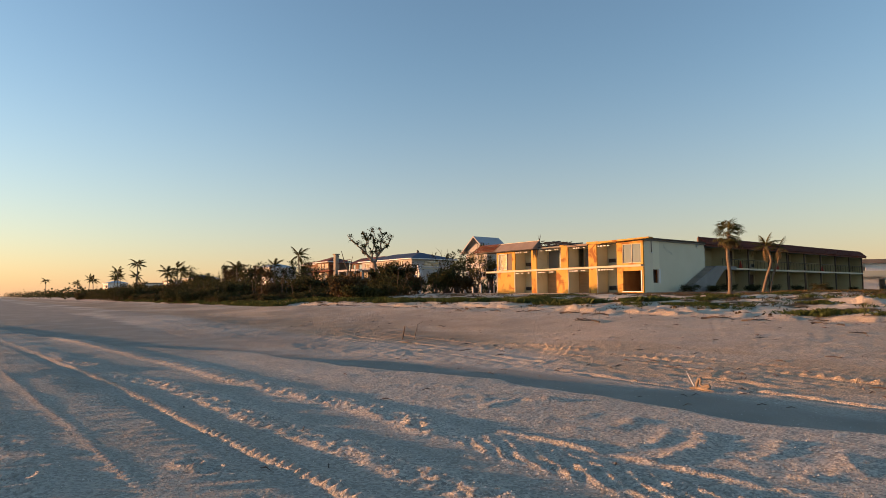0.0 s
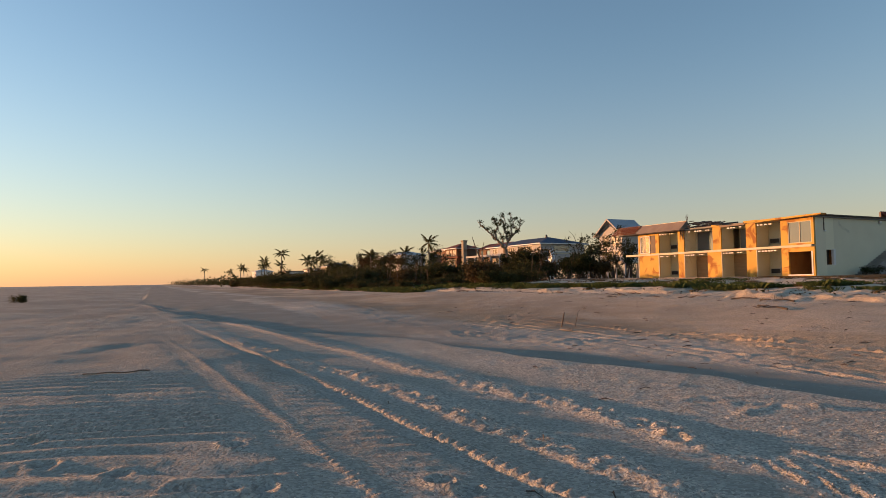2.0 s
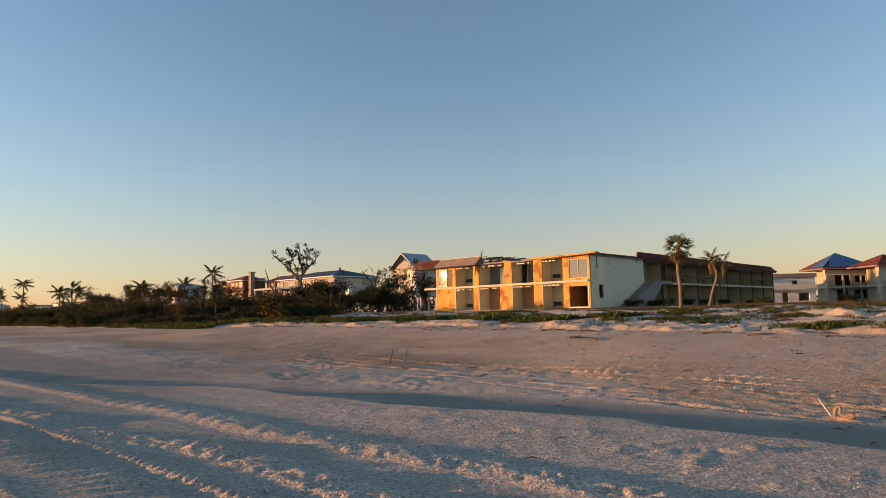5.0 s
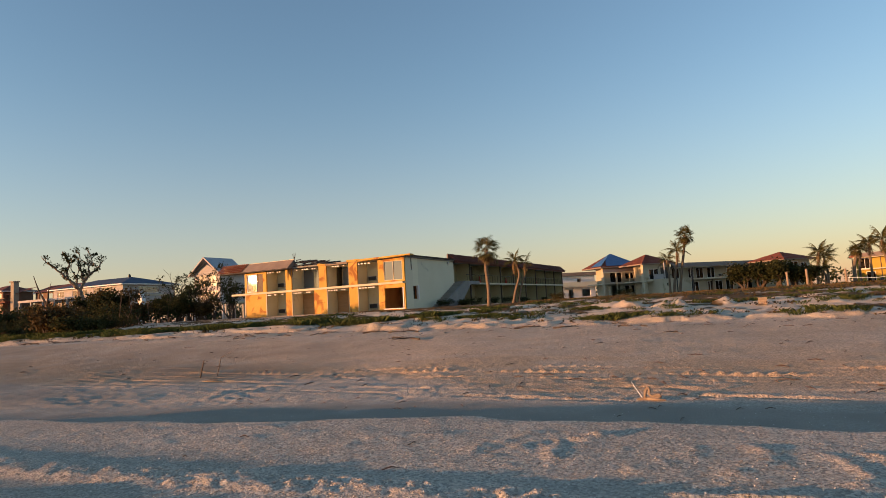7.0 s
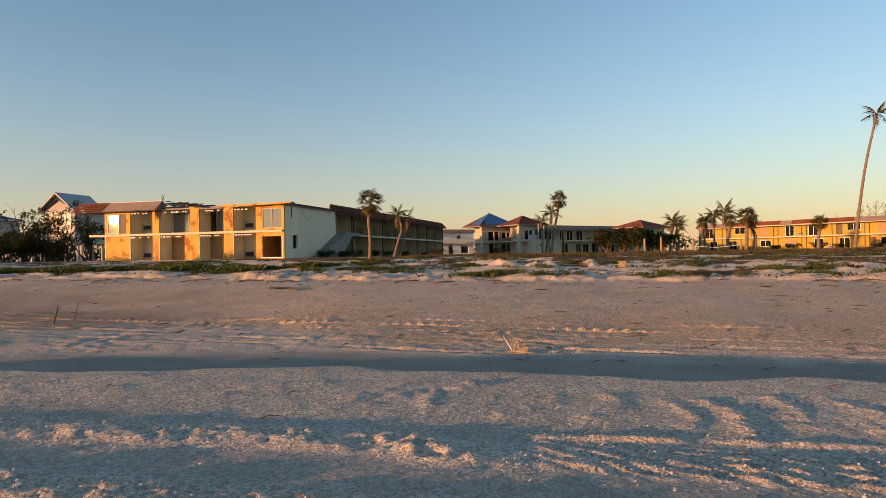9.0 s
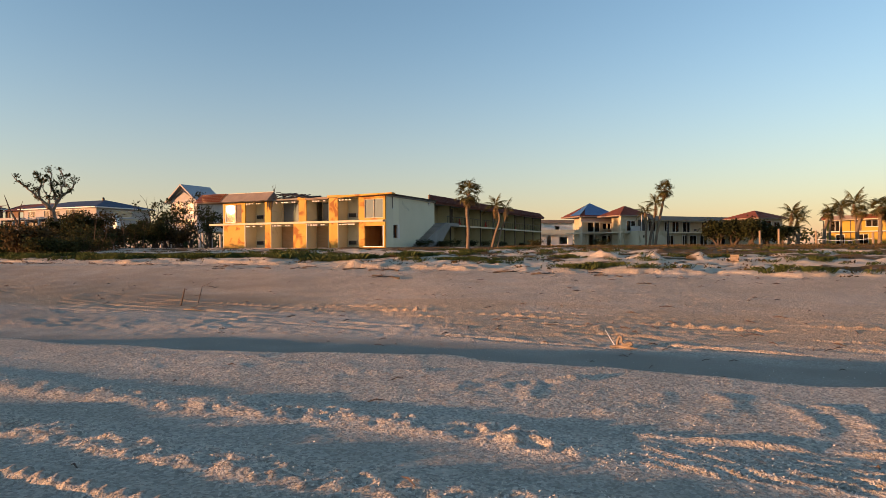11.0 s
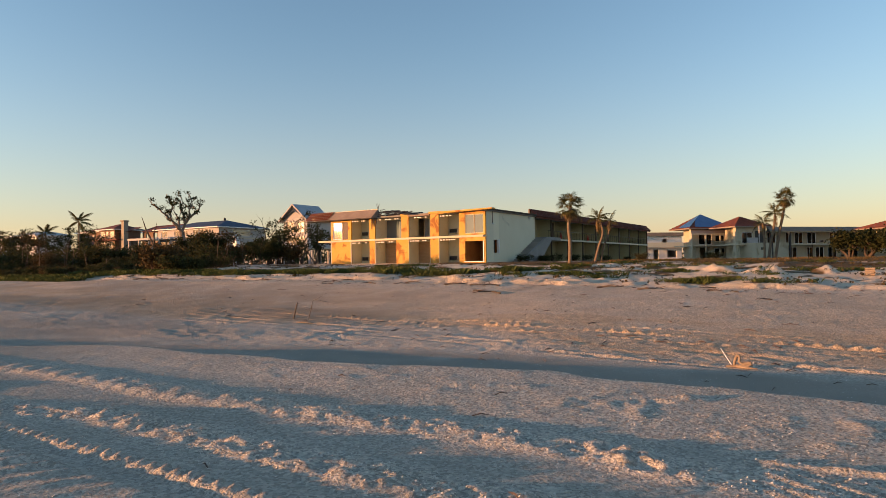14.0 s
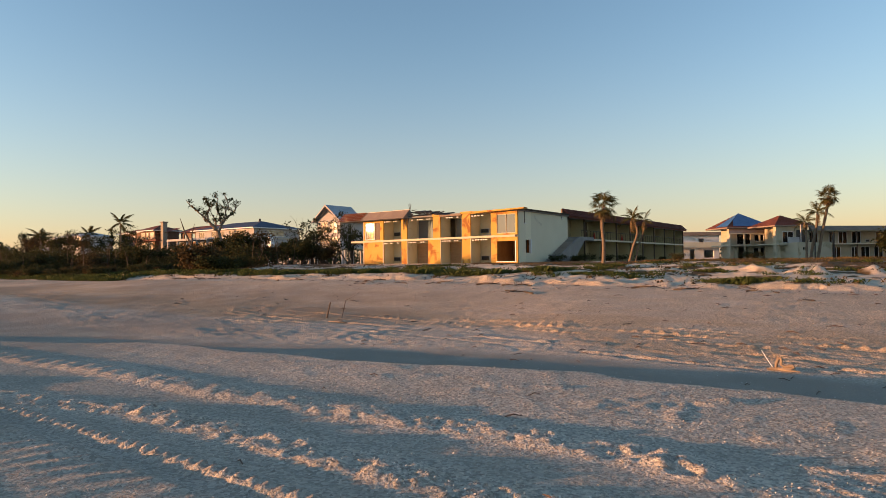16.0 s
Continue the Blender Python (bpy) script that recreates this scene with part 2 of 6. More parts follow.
SILVER_ROOF = material("pale metal roof", (0.34, 0.36, 0.38), (0.46, 0.48, 0.5), 0.45, 0.6, 12, 0.2, 0.4)
WOOD = material("weathered driftwood", (0.22, 0.16, 0.11), (0.34, 0.26, 0.18), 0.8, 6, 40, 0.4)
BARK = material("grey-brown bark", (0.17, 0.12, 0.085), (0.29, 0.22, 0.16), 0.9, 5, 30, 0.6)
BARK_DARK = material("dark weathered bark", (0.06, 0.042, 0.03), (0.11, 0.08, 0.055), 0.9, 5, 30, 0.6)
PALM_BARK = material("ringed palm bark", (0.13, 0.095, 0.065), (0.23, 0.175, 0.12), 0.9, 4, 30, 0.6, stretch=(1, 1, 3))
RED = material("faded red plastic", (0.45, 0.06, 0.04), (0.55, 0.1, 0.06), 0.6, 3, 30, 0.1)
# Peach kept dark: the shade on these houses is in the colour.
SHADED_PEACH = material("peach stucco", (0.15, 0.09, 0.06), (0.2, 0.125, 0.085), 0.9, 0.7, 25, 0.25)
# Grey-blue tint paints the sky that the panes reflect.
GLASS = glass_material("window glass with sky grey-blue in its tint", (0.2, 0.235, 0.27), 0.03)
GLASS.node_tree.nodes["Principled BSDF"].inputs["Transmission Weight"].default_value = 0.4
GLASS.node_tree.nodes["Principled BSDF"].inputs["IOR"].default_value = 1.9
DARK_GLASS = glass_material("dark window glass of low reflection", (0.08, 0.075, 0.07), 0.12)
DARK_GLASS.node_tree.nodes["Principled BSDF"].inputs["IOR"].default_value = 1.22
SUN_GLASS = glass_material("wavy old window glass", (0.75, 0.78, 0.78), 0.012)
LEAF = leaf_material("sea grape leaf", (0.022, 0.032, 0.012), (0.06, 0.06, 0.022))
# Beige toned down, with the shade put into the colour.
SHADED_BEIGE = material("beige siding toned down as if shaded", (0.24, 0.21, 0.165), (0.31, 0.275, 0.215), 0.85, 0.6, 20, 0.2, stretch=(1, 1, 6))
# White boards greyed down: the dimness of shade is in this colour.
SHADED_SIDING = material("white siding greyed as if shaded", (0.36, 0.34, 0.33), (0.46, 0.44, 0.42), 0.85, 0.6, 20, 0.2, stretch=(1, 1, 6))
LEAF_BROWN = leaf_material("browned leaf", (0.05, 0.035, 0.015), (0.11, 0.075, 0.03))
FROND = leaf_material("palm frond", (0.045, 0.05, 0.016), (0.12, 0.1, 0.035))
LEAF_OLIVE = leaf_material("olive shrub leaf", (0.035, 0.04, 0.013), (0.09, 0.08, 0.028))
FROND_DEAD = leaf_material("dry palm frond", (0.16, 0.11, 0.05), (0.24, 0.17, 0.085))
GRASS = leaf_material("dune grass", (0.04, 0.06, 0.015), (0.1, 0.11, 0.032))
GRASS_DRY = leaf_material("dry dune grass", (0.1, 0.065, 0.026), (0.18, 0.12, 0.05))
WATER = material("sea water", (0.02, 0.04, 0.05), (0.03, 0.05, 0.06), 0.15, 0.2, 1.5, 0.5, depth=0.1, spec=0.5)


# ---- building blocks ----
class Form:
    """Vertices and faces of one mesh."""
    def __init__(self):
        self.v, self.f = [], []

    def face(self, *pts):
        i = len(self.v)
        self.v += [tuple(p) for p in pts]
        self.f.append(tuple(range(i, i + len(pts))))
        return self

    def box(self, x0, x1, y0, y1, z0, z1):
        i = len(self.v)
        self.v += [(x, y, z) for z in (z0, z1) for x, y in ((x0, y0), (x1, y0), (x1, y1), (x0, y1))]
        self.f += [tuple(i + k for k in q) for q in ((3, 2, 1, 0), (4, 5, 6, 7), (0, 1, 5, 4), (1, 2, 6, 5), (2, 3, 7, 6), (3, 0, 4, 7))]
        return self

    def prism(self, section, y0, y1):
        """A section of (x, z) drawn out along y."""
        i, k = len(self.v), len(section)
        self.v += [(x, y, z) for y in (y0, y1) for x, z in section]
        self.f += [tuple(i + j for j in range(k)), tuple(i + k + j for j in reversed(range(k)))]
        self.f += [(i + j, i + k + j, i + k + (j + 1) % k, i + (j + 1) % k) for j in range(k)]
        return self

    def tube(self, pts, radii, n=6, cap=True):
        pts = [Vector(p) for p in pts]
        i = len(self.v)
        for k, p in enumerate(pts):
            d = (pts[min(k + 1, len(pts) - 1)] - pts[max(k - 1, 0)]).normalized()
            s = d.cross(Vector((0.31, 0.95, 0.05))).normalized()
            t = d.cross(s)
            for j in range(n):
                a = 2 * math.pi * j / n
                self.v.append(tuple(p + radii[k] * (math.cos(a) * s + math.sin(a) * t)))
        for k in range(len(pts) - 1):
            for j in range(n):
                a, b = i + k * n + j, i + k * n + (j + 1) % n
                self.f.append((a, b, b + n, a + n))
        if cap:
            self.f.append(tuple(i + j for j in reversed(range(n))))
            self.f.append(tuple(i + (len(pts) - 1) * n + j for j in range(n)))
        return self

    def weld(self):
        seen, remap, v = {}, [], []
        for p in self.v:
            k = tuple(round(c, 4) for c in p)
            if k not in seen:
                seen[k] = len(v)
                v.append(p)
            remap.append(seen[k])
        self.v, self.f = v, [tuple(remap[i] for i in q) for q in self.f]
        return self

    def mesh(self, name, mat, smooth=False):
        me = bpy.data.meshes.new(name)
        me.from_pydata(self.v, [], self.f)
        me.materials.append(mat)
        if smooth:
            me.polygons.foreach_set("use_smooth", [True] * len(me.polygons))
        me.update()
        return me


def thing(name, label, category, m, group="", kind=""):
    ob = new(name)
    ob.empty_display_size = 0.2
    ob.matrix_world = m
    return tagged(ob, label, category, group, kind)


def part(name, form, mat, parent, label="", smooth=False, kind=""):
    me = form if isinstance(form, bpy.types.Mesh) else form.mesh(name, mat, smooth)
    ob = new(name, me)
    ob.parent = parent
    return tagged(ob, label, "", "", kind)


def single(name, form, mat, m, label, category, smooth=False, group="", kind=""):
    me = form if isinstance(form, bpy.types.Mesh) else form.mesh(name, mat, smooth)
    ob = new(name, me)
    ob.matrix_world = m
    return tagged(ob, label, category, group, kind)


def place(x, y, z=None, turn=0.0):
    """A pose in the frame of the shore, on the ground unless z is given."""
    return SHORE @ pose(x, y, height_at(x, y) if z is None else z, 0, 0, turn)


rng = random.Random(5)


# ---- the ground: one sheet from the sea floor to behind the houses ----
def lattice(i, j, seed):
    v = np.sin(i * 127.1 + j * 311.7 + seed * 74.7) * 43758.5453
    return v - np.floor(v)


def ripple_noise(x, y, size, seed):
    x, y = x / size, y / size
    i, j = np.floor(x), np.floor(y)
    u, v = x - i, y - j
    u, v = u * u * (3 - 2 * u), v * v * (3 - 2 * v)
    return ((lattice(i, j, seed) * (1 - u) + lattice(i + 1, j, seed) * u) * (1 - v) + (lattice(i, j + 1, seed) * (1 - u) + lattice(i + 1, j + 1, seed) * u) * v) * 2 - 1


def step(e, a, b):
    t = np.clip((e - a) / (b - a), 0, 1)
    return t * t * (3 - 2 * t)


MOUNDS = [(-10.6, 32.8, 0.7, 0.6, 0.32), (-8.5, 31.6, 0.85, 0.6, 0.34), (-6.2, 33.0, 0.45, 0.4, 0.3), (-21.6, 24.9, 0.35, 0.3, 0.26), (-12.6, 36.0, 1.2, 0.8, 0.2)]


CREST = ([-60, -40, -30, -22, -21, -18, -14, -11, -8.6, -6, -4, -2.8, 5, 40], [-1, 0.5, 2.1, 4.0, 4.7, 6.4, 7.0, 7.35, 8.1, 8.05, 7.95, 8.3, 8.6, 9.0])
EDGE = ([-60, -33, -21, -16, -12, -8, -4, 0, 40], [7.0, 7.8, 8.4, 10.0, 11.0, 11.4, 11.9, 12.0, 12.5])


BAND_A = ([-60, -40, -20.8, -18, -15.5, -12, -9.7, -8, -7, -6.2, 4], [-2.0, 1.4, 3.75, 3.95, 4.25, 4.45, 4.7, 4.88, 5.0, 4.85, 4.85])
BAND_B = ([-40, -18, -14, -12.5, -11.7, -9, -7.2, -5, 4], [0.2, 2.3, 2.68, 2.85, 3.25, 3.4, 3.52, 3.68, 4.2])
BEADS = ([-60, -38, -17.2, -12.6, -10, -8, -5.7, -5, 6], [-2.2, 0.2, 2.03, 2.42, 2.56, 2.65, 2.81, 2.86, 3.4])
SECOND = ([-60, -30, -14.2, -10.6, -8.8, -7.2, -6, 6], [-3.6, -0.7, 0.8, 1.05, 1.2, 1.29, 1.35, 1.9])
SWIRLS = [(-7.6, 6.2, -6.45, 7.4, 0.03), (-7.9, 5.85, -7.2, 7.5, 0.022), (-6.95, 6.3, -6.5, 7.4, 0.03), (-4.33, 6.95, -4.5, 5.8, 0.04), (-4.05, 7.1, -3.88, 5.7, 0.04), (-3.37, 7.4, -3.4, 6.2, 0.04), (-2.6, 7.3, -2.75, 6.1, 0.035), (-2.0, 7.3, -1.9, 6.2, 0.035),
          (-5.6, 7.2, -6.1, 6.0, 0.024), (-5.0, 7.2, -5.3, 6.1, 0.022), (-12.9, 5.9, -11.2, 7.0, 0.02), (-11.6, 5.9, -9.7, 7.0, 0.02), (-14.6, 5.6, -13.0, 6.6, 0.018), (-9.6, 6.0, -8.4, 7.1, 0.02)]
FOOTPRINTS = [(-6.74, 5.04), (-6.57, 4.94), (-6.38, 4.74), (-7.36, -0.12), (-6.73, 0.29), (-6.49, 0.84), (-7.84, 0.8), (-7.95, -0.66), (-8.9, -0.9), (-6.15, 2.1), (-5.9, 2.2)]


def grit_noise(x, y, size, seed):
    """Two turned layers of the same noise, so that no lattice shows."""
    a = 0.7 + 1.3 * seed
    c, s = math.cos(a), math.sin(a)
    u, v = c * x - s * y, s * x + c * y
    return 0.75 * (ripple_noise(u, v, size, seed) + ripple_noise(0.6 * u - 0.8 * v + 7.3, 0.8 * u + 0.6 * v, size * 0.93, seed + 0.5))


def front_relief(x, y, near, crest, edge):
    """What tracked machines and wheels left between the sea and the crest."""
    n, g, h = ripple_noise, grit_noise, 0.0
    front = 1 - step(y, crest - 0.3, crest + 0.1)
    inland = step(y, edge - 0.6, edge + 0.6)
    fb = 0.5 * g(x, y, 0.36, 14) + 0.3 * g(x, y, 0.17, 15) + 0.25 * g(x, y, 0.09, 16)
    h = h + near * (1 - inland) * (0.006 * fb * np.clip(0.6 + 0.8 * g(x, y, 1.3, 98), 0.1, 1.3) + 0.002 * g(x, y, 0.06, 19))
    # scuffed, packed sand farther along
    h = h + near * step(-x, 12, 16) * (1 - step(y, 2.5, 4.5)) * (0.022 * g(x, y, 1.7, 67) + 0.014 * g(x, y, 0.8, 68))
    # band A: a broad heap pushed up by tracks, scalloped far along and lumpy near by
    e = y - np.interp(x, BAND_A[0], BAND_A[1]) - 0.05 * n(x, 0 * y, 0.9, 60)
    lump = np.clip(0.6 + 0.35 * g(x, y, 0.42, 61) + 0.35 * g(x, y, 0.18, 62) + 0.4 * g(x, y, 0.085, 63), 0.0, 1.7)
    scallop = 0.55 + 0.45 * np.abs(np.sin(np.pi * (x + 0.7 * e + 0.1 * g(x, y, 0.5, 64)) / 0.46))
    lump = lump + (scallop - lump) * 0.75 * step(-x, 9.5, 11.5)
    h = h + near * (1 - step(x, -6.3, -5.5)) * (0.05 * np.exp(-(e / 0.3) ** 4) * lump)
    # band B: granular heaps, broken far along
    e = y - np.interp(x, BAND_B[0], BAND_B[1]) - 0.08 * n(x, 0 * y, 0.8, 70)
    lump = np.clip(0.6 + 0.3 * g(x, y, 0.34, 71) + 0.35 * g(x, y, 0.15, 72) + 0.4 * g(x, y, 0.08, 73), 0.0, 1.6)
    h = h + near * (0.048 * np.exp(-(e / 0.24) ** 4) * lump) * np.clip(1.0 + 0.7 * n(x, 0 * y, 1.6, 74) * step(-x, 10, 12), 0.1, 1.3) * step(x, -24, -15)
    # a bead line of lugs with the groove of its wheel on the seaward side
    e = y - np.interp(x, BEADS[0], BEADS[1])
    fine = step(x, -17, -14)
    bead = (0.52 + 0.48 * np.sin(2 * np.pi * (x + 0.3 * e) / 0.155)) * fine + 0.6 * (1 - fine)
    bead = bead * np.clip(0.9 + 0.35 * g(x, y, 0.3, 75), 0.3, 1.3)
    h = h + near * (0.036 * np.exp(-(e / 0.065) ** 4) * bead + 0.012 * np.exp(-((e - 0.1) / 0.1) ** 2) - 0.026 * np.exp(-((e + 0.2) / 0.12) ** 4)) * (0.15 * step(x, -44, -26) + 0.85 * step(x, -24, -13))
    # slanting lugs between the bead line and the second rut, ragged at their inland tips
    mid = np.interp(x, BEADS[0], BEADS[1]) - 0.36 + 0.12 * g(x, y, 0.3, 76)
    low_edge = np.interp(x, SECOND[0], SECOND[1]) + 0.45
    w = step(y, low_edge - 0.1, low_edge + 0.25) * (1 - step(y, mid - 0.08, mid + 0.06)) * step(x, -17, -14)
    lug = 1 - np.abs(np.sin(np.pi * (x - 0.41 * y + 0.12 * g(x, y, 0.7, 77)) / 0.3)) ** 0.8
    h = h + near * w * 0.036 * lug * np.clip(0.7 + 0.7 * g(x, y, 0.7, 78), 0.05, 1.3) * (0.35 + 0.65 * step(y, mid - 0.55, mid - 0.1))
    # the second rut: a smooth groove with small lugs on its inland edge
    e = y - np.interp(x, SECOND[0], SECOND[1])
    bead = (0.5 + 0.5 * np.sin(2 * np.pi * (x + 0.4 * e) / 0.12)) * fine + 0.5 * (1 - fine)
    h = h + near * (-0.008 * np.exp(-(e / 0.19) ** 4) + 0.022 * np.exp(-((e - 0.21) / 0.05) ** 2) * bead * np.clip(0.6 + 0.8 * g(x, y, 0.8, 79), 0, 1.2) + 0.005 * np.exp(-((e + 0.24) / 0.09) ** 2) * np.clip(0.3 + g(x, y, 0.35, 80), 0, 1.4)) * step(x, -24, -12)
    # washboard of tracked machines on the seaward side
    side = np.interp(x, SECOND[0], SECOND[1]) - 0.28 + 0.08 * g(x, y, 0.4, 81)
    w = (1 - step(y, side - 0.12, side + 0.05)) * step(y, -6, -4) * (1 - step(-x, 11.5, 15.5))
    ph = (x - 0.3 * y + 0.3 * n(x, y * 0.4, 1.7, 90) + 0.1 * g(x, y * 0.6, 0.7, 91)) / 0.36
    crest_ = (0.5 + 0.5 * np.cos(2 * np.pi * ph)) ** 1.5 + 0.25 * (0.5 + 0.5 * np.cos(2 * np.pi * (1.9 * ph + 0.3)))
    h = h + near * w * (0.034 * crest_ - 0.008) * np.clip(0.9 + 0.45 * g(x, y, 1.1, 92), 0.3, 1.4)
    # torn lugs and lines where the machines turned
    w = step(x, -6.0, -5.4) * step(y, 4.55, 4.75) * (1 - step(y, 5.25, 5.5)) * near
    ph = (0.43 * x + 0.9 * y + 0.09 * g(x, y, 0.5, 84)) / 0.17
    h = h + w * np.clip(0.9 + 0.8 * g(x, y, 0.9, 85), 0, 1.4) * (0.03 * (1 - np.abs(np.sin(np.pi * ph))) + 0.014 * g(x, y, 0.12, 86))
    e = y - np.interp(x, [-5.9, -4.2, -2.9, 4], [5.41, 5.62, 5.78, 6.3])
    h = h + near * step(x, -6.4, -5.8) * 0.032 * np.exp(-(e / 0.06) ** 2) * np.clip(0.5 + 0.9 * g(x, y, 0.3, 87) + 0.4 * g(x, y, 0.1, 88), 0, 1.5)
    zone = step(y, 5.3, 5.8) * front
    streak = g(0.83 * x + 0.55 * y, (0.83 * y - 0.55 * x) * 4.0, 1.3, 82)
    h = h + zone * near * (0.012 * np.clip(streak, -0.2, 1) * np.clip(0.6 + 0.6 * g(x, y, 1.6, 83), 0, 1) * step(-x, 5.5, 7.5) + 0.006 * np.clip(g(x, y, 0.26, 89), 0, 1))
    for x0, y0, x1, y1, tall in SWIRLS:
        dx, dy = x1 - x0, y1 - y0
        ll = math.hypot(dx, dy)
        u = ((x - x0) * dx + (y - y0) * dy) / ll ** 2
        e = ((y - y0) * dx - (x - x0) * dy) / ll - 0.18 * np.sin(3.0 * np.clip(u, 0, 1)) - 0.05 * g(x, y, 0.4, 93)
        h = h + near * tall * np.exp(-(e / 0.13) ** 2) * step(u, -0.1, 0.1) * (1 - step(u, 0.9, 1.1)) * np.clip(0.6 + 0.5 * g(x, y, 0.3, 94) + 0.3 * g(x, y, 0.1, 95), 0, 1.4)
    for fx, fy in FOOTPRINTS:
        e = np.hypot((x - fx) * 0.7, y - fy)
        h = h + near * (0.022 * np.exp(-((e - 0.12) / 0.04) ** 2) * np.clip(0.6 + 0.8 * g(x, y, 0.12, 96), 0, 1.4) - 0.03 * np.exp(-(e / 0.09) ** 4))
    return h


def inland_relief(x, y, near, crest, edge):
    """Scuffs and wheel ruts of the upper beach."""
    n, g, h = ripple_noise, grit_noise, 0.0
    inland = step(y, edge - 0.6, edge + 0.6)
    # the trodden upper beach: crumbs, scuffs and short crusts
    crust = 0.5 * g(x, y * 1.2, 1.3, 23) + 0.5 * g(x, y * 1.5, 0.55, 17) + 0.45 * g(x, y * 1.4, 0.28, 18) + 0.45 * g(x, y, 0.14, 21)
    h = h + near * inland * (0.014 + 0.009 * (1 - step(y, 14.6, 16)) * step(y, edge, edge + 1)) * crust * np.clip(0.7 + 0.7 * g(x, y * 1.6, 2.4, 22), 0.15, 1.5)
    # wheel ruts along the upper beach
    def rut(pts_x, pts_y, width, deep, berm, pitch, side, rough):
        e = y - np.interp(x, pts_x, pts_y) - 0.05 * n(x, 0 * y, 3.0, side + 20)
        q = -deep * np.exp(-(e / width) ** 4)
        lug = 0.55 + 0.45 * np.sin(2 * np.pi * (x + 0.5 * e) / pitch) if pitch else 0.6 + 0.6 * n(x, y, 0.22, side + 30) + 0.5 * n(x, y, 0.09, side + 40)
        q = q + berm * np.exp(-((e - width - 0.05) / 0.065) ** 2) * lug + rough * np.exp(-((e + width + 0.06) / 0.08) ** 2) * (0.5 + 0.5 * n(x, y, 0.2, side + 50))
        return q * near * np.clip(0.5 + 0.9 * g(x, y, 1.5, side + 55), 0.05, 1.2) * step(x, -30, -20)
    far_x = [-60, -16, 0, 20]
    for k, (py, width, deep, berm, pitch) in enumerate((([15.2, 14.6, 14.0, 13.6], 0.14, 0.03, 0.08, 0.33), ([13.4, 13.0, 12.6, 12.4], 0.14, 0.025, 0.04, 0), ([12.6, 12.3, 12.0, 11.9], 0.1, 0.02, 0.035, 0),
                                                        ([14.2, 13.8, 13.3, 13.0], 0.1, 0.02, 0.04, 0.3), ([16.4, 15.4, 14.7, 14.3], 0.12, 0.02, 0.035, 0.3), ([12.0, 11.7, 11.3, 11.2], 0.1, 0.02, 0.03, 0))):
        h = h + rut(far_x, py, width, deep, berm, pitch, 3 + k, 0.025)
    return h


def ground_height(x, y):
    n = ripple_noise
    crest = np.interp(x, CREST[0], CREST[1])
    crest = crest + 0.14 * n(x, 0 * y, 1.3, 3) + 0.06 * n(x, 0 * y, 0.45, 4)
    edge = np.interp(x, EDGE[0], EDGE[1]) + 0.3 * n(x, 0 * y, 5, 5)
    sea = np.interp(y + 0.25 * np.maximum(0, -x - 60), [-400, -60, -32, -12, -4, 1, 4, 5.6, 8.6, 14], [-8, -3.5, -0.8, 0.1, 0.06, 0.05, -0.05, -0.08, -0.02, 0.0])
    sea = sea + 0.012 * n(x, y, 3.5, 6) + 0.1 * step(-y, 2, 14) * step(-x, 60, 260)
    land = -0.34 + 0.37 * step(-x, 22, 48) + 0.057 * np.maximum(0, y - edge) - 0.23 * step(-x, 10, 18) * step(y, edge, 15.5) * (1 - step(y, 16.5, 23.5)) + 0.02 * n(x, y, 2.5, 7)
    land = np.minimum(land, np.interp(y, [0, 24, 27, 36, 46, 49, 90, 200, 3000], [0.62, 0.62, 0.78, 1.02, 1.34, 1.47, 1.5, 1.5, 1.5]))
    land = land - 0.3 * step(-x, 45, 60) * (1 - step(y, 23.5, 30)) * step(y, 10, 22)
    lip = 24.9 - 1.6 * step(-x, 55, 70) + 0.7 * n(x, 0 * y, 4, 8) + 0.45 * n(x, 0 * y, 1.1, 9) + 0.25 * grit_noise(x, y, 0.5, 28)
    dune = step(y, lip, lip + 0.35) * (1 - 0.6 * step(y, 27, 31))
    land = land + (0.1 + 0.08 * n(x, 0 * y, 1.7, 29) + 0.06 * grit_noise(x, y, 0.5, 30)) * dune + step(y, 25, 28) * (1 - step(y, 44, 48)) * (0.06 * grit_noise(x, y, 2.6, 10) + 0.06 * grit_noise(x, y, 1.0, 11) + 0.04 * grit_noise(x, y, 0.5, 12))
    for mx, my, rx, ry, mh in MOUNDS:
        land = land + mh * np.exp(-(((x - mx + 0.3 * n(x, y, 0.5, 24)) / rx) ** 2 + ((y - my + 0.3 * n(x, y, 0.5, 25)) / ry) ** 2) ** 1.5) * (1 + 0.4 * grit_noise(x, y, 0.7, 13) + 0.3 * grit_noise(x, y, 0.35, 26))
    h = sea + (land - sea) * step(y, crest - 0.02, crest + 0.45)
    near = step(y, -12, -6) * (1 - step(y, 30, 40)) * step(x, -70, -45) * (1 - step(x, 25, 40))
    h = np.array(h)
    for relief, low_y, high_y in ((front_relief, -12.0, 9.6), (inland_relief, 6.0, 40.0)):
        k = (near > 0) & (y > low_y) & (y < high_y)
        if k.any():
            h[k] += relief(x[k], y[k], near[k], crest[k], edge[k])
    return h


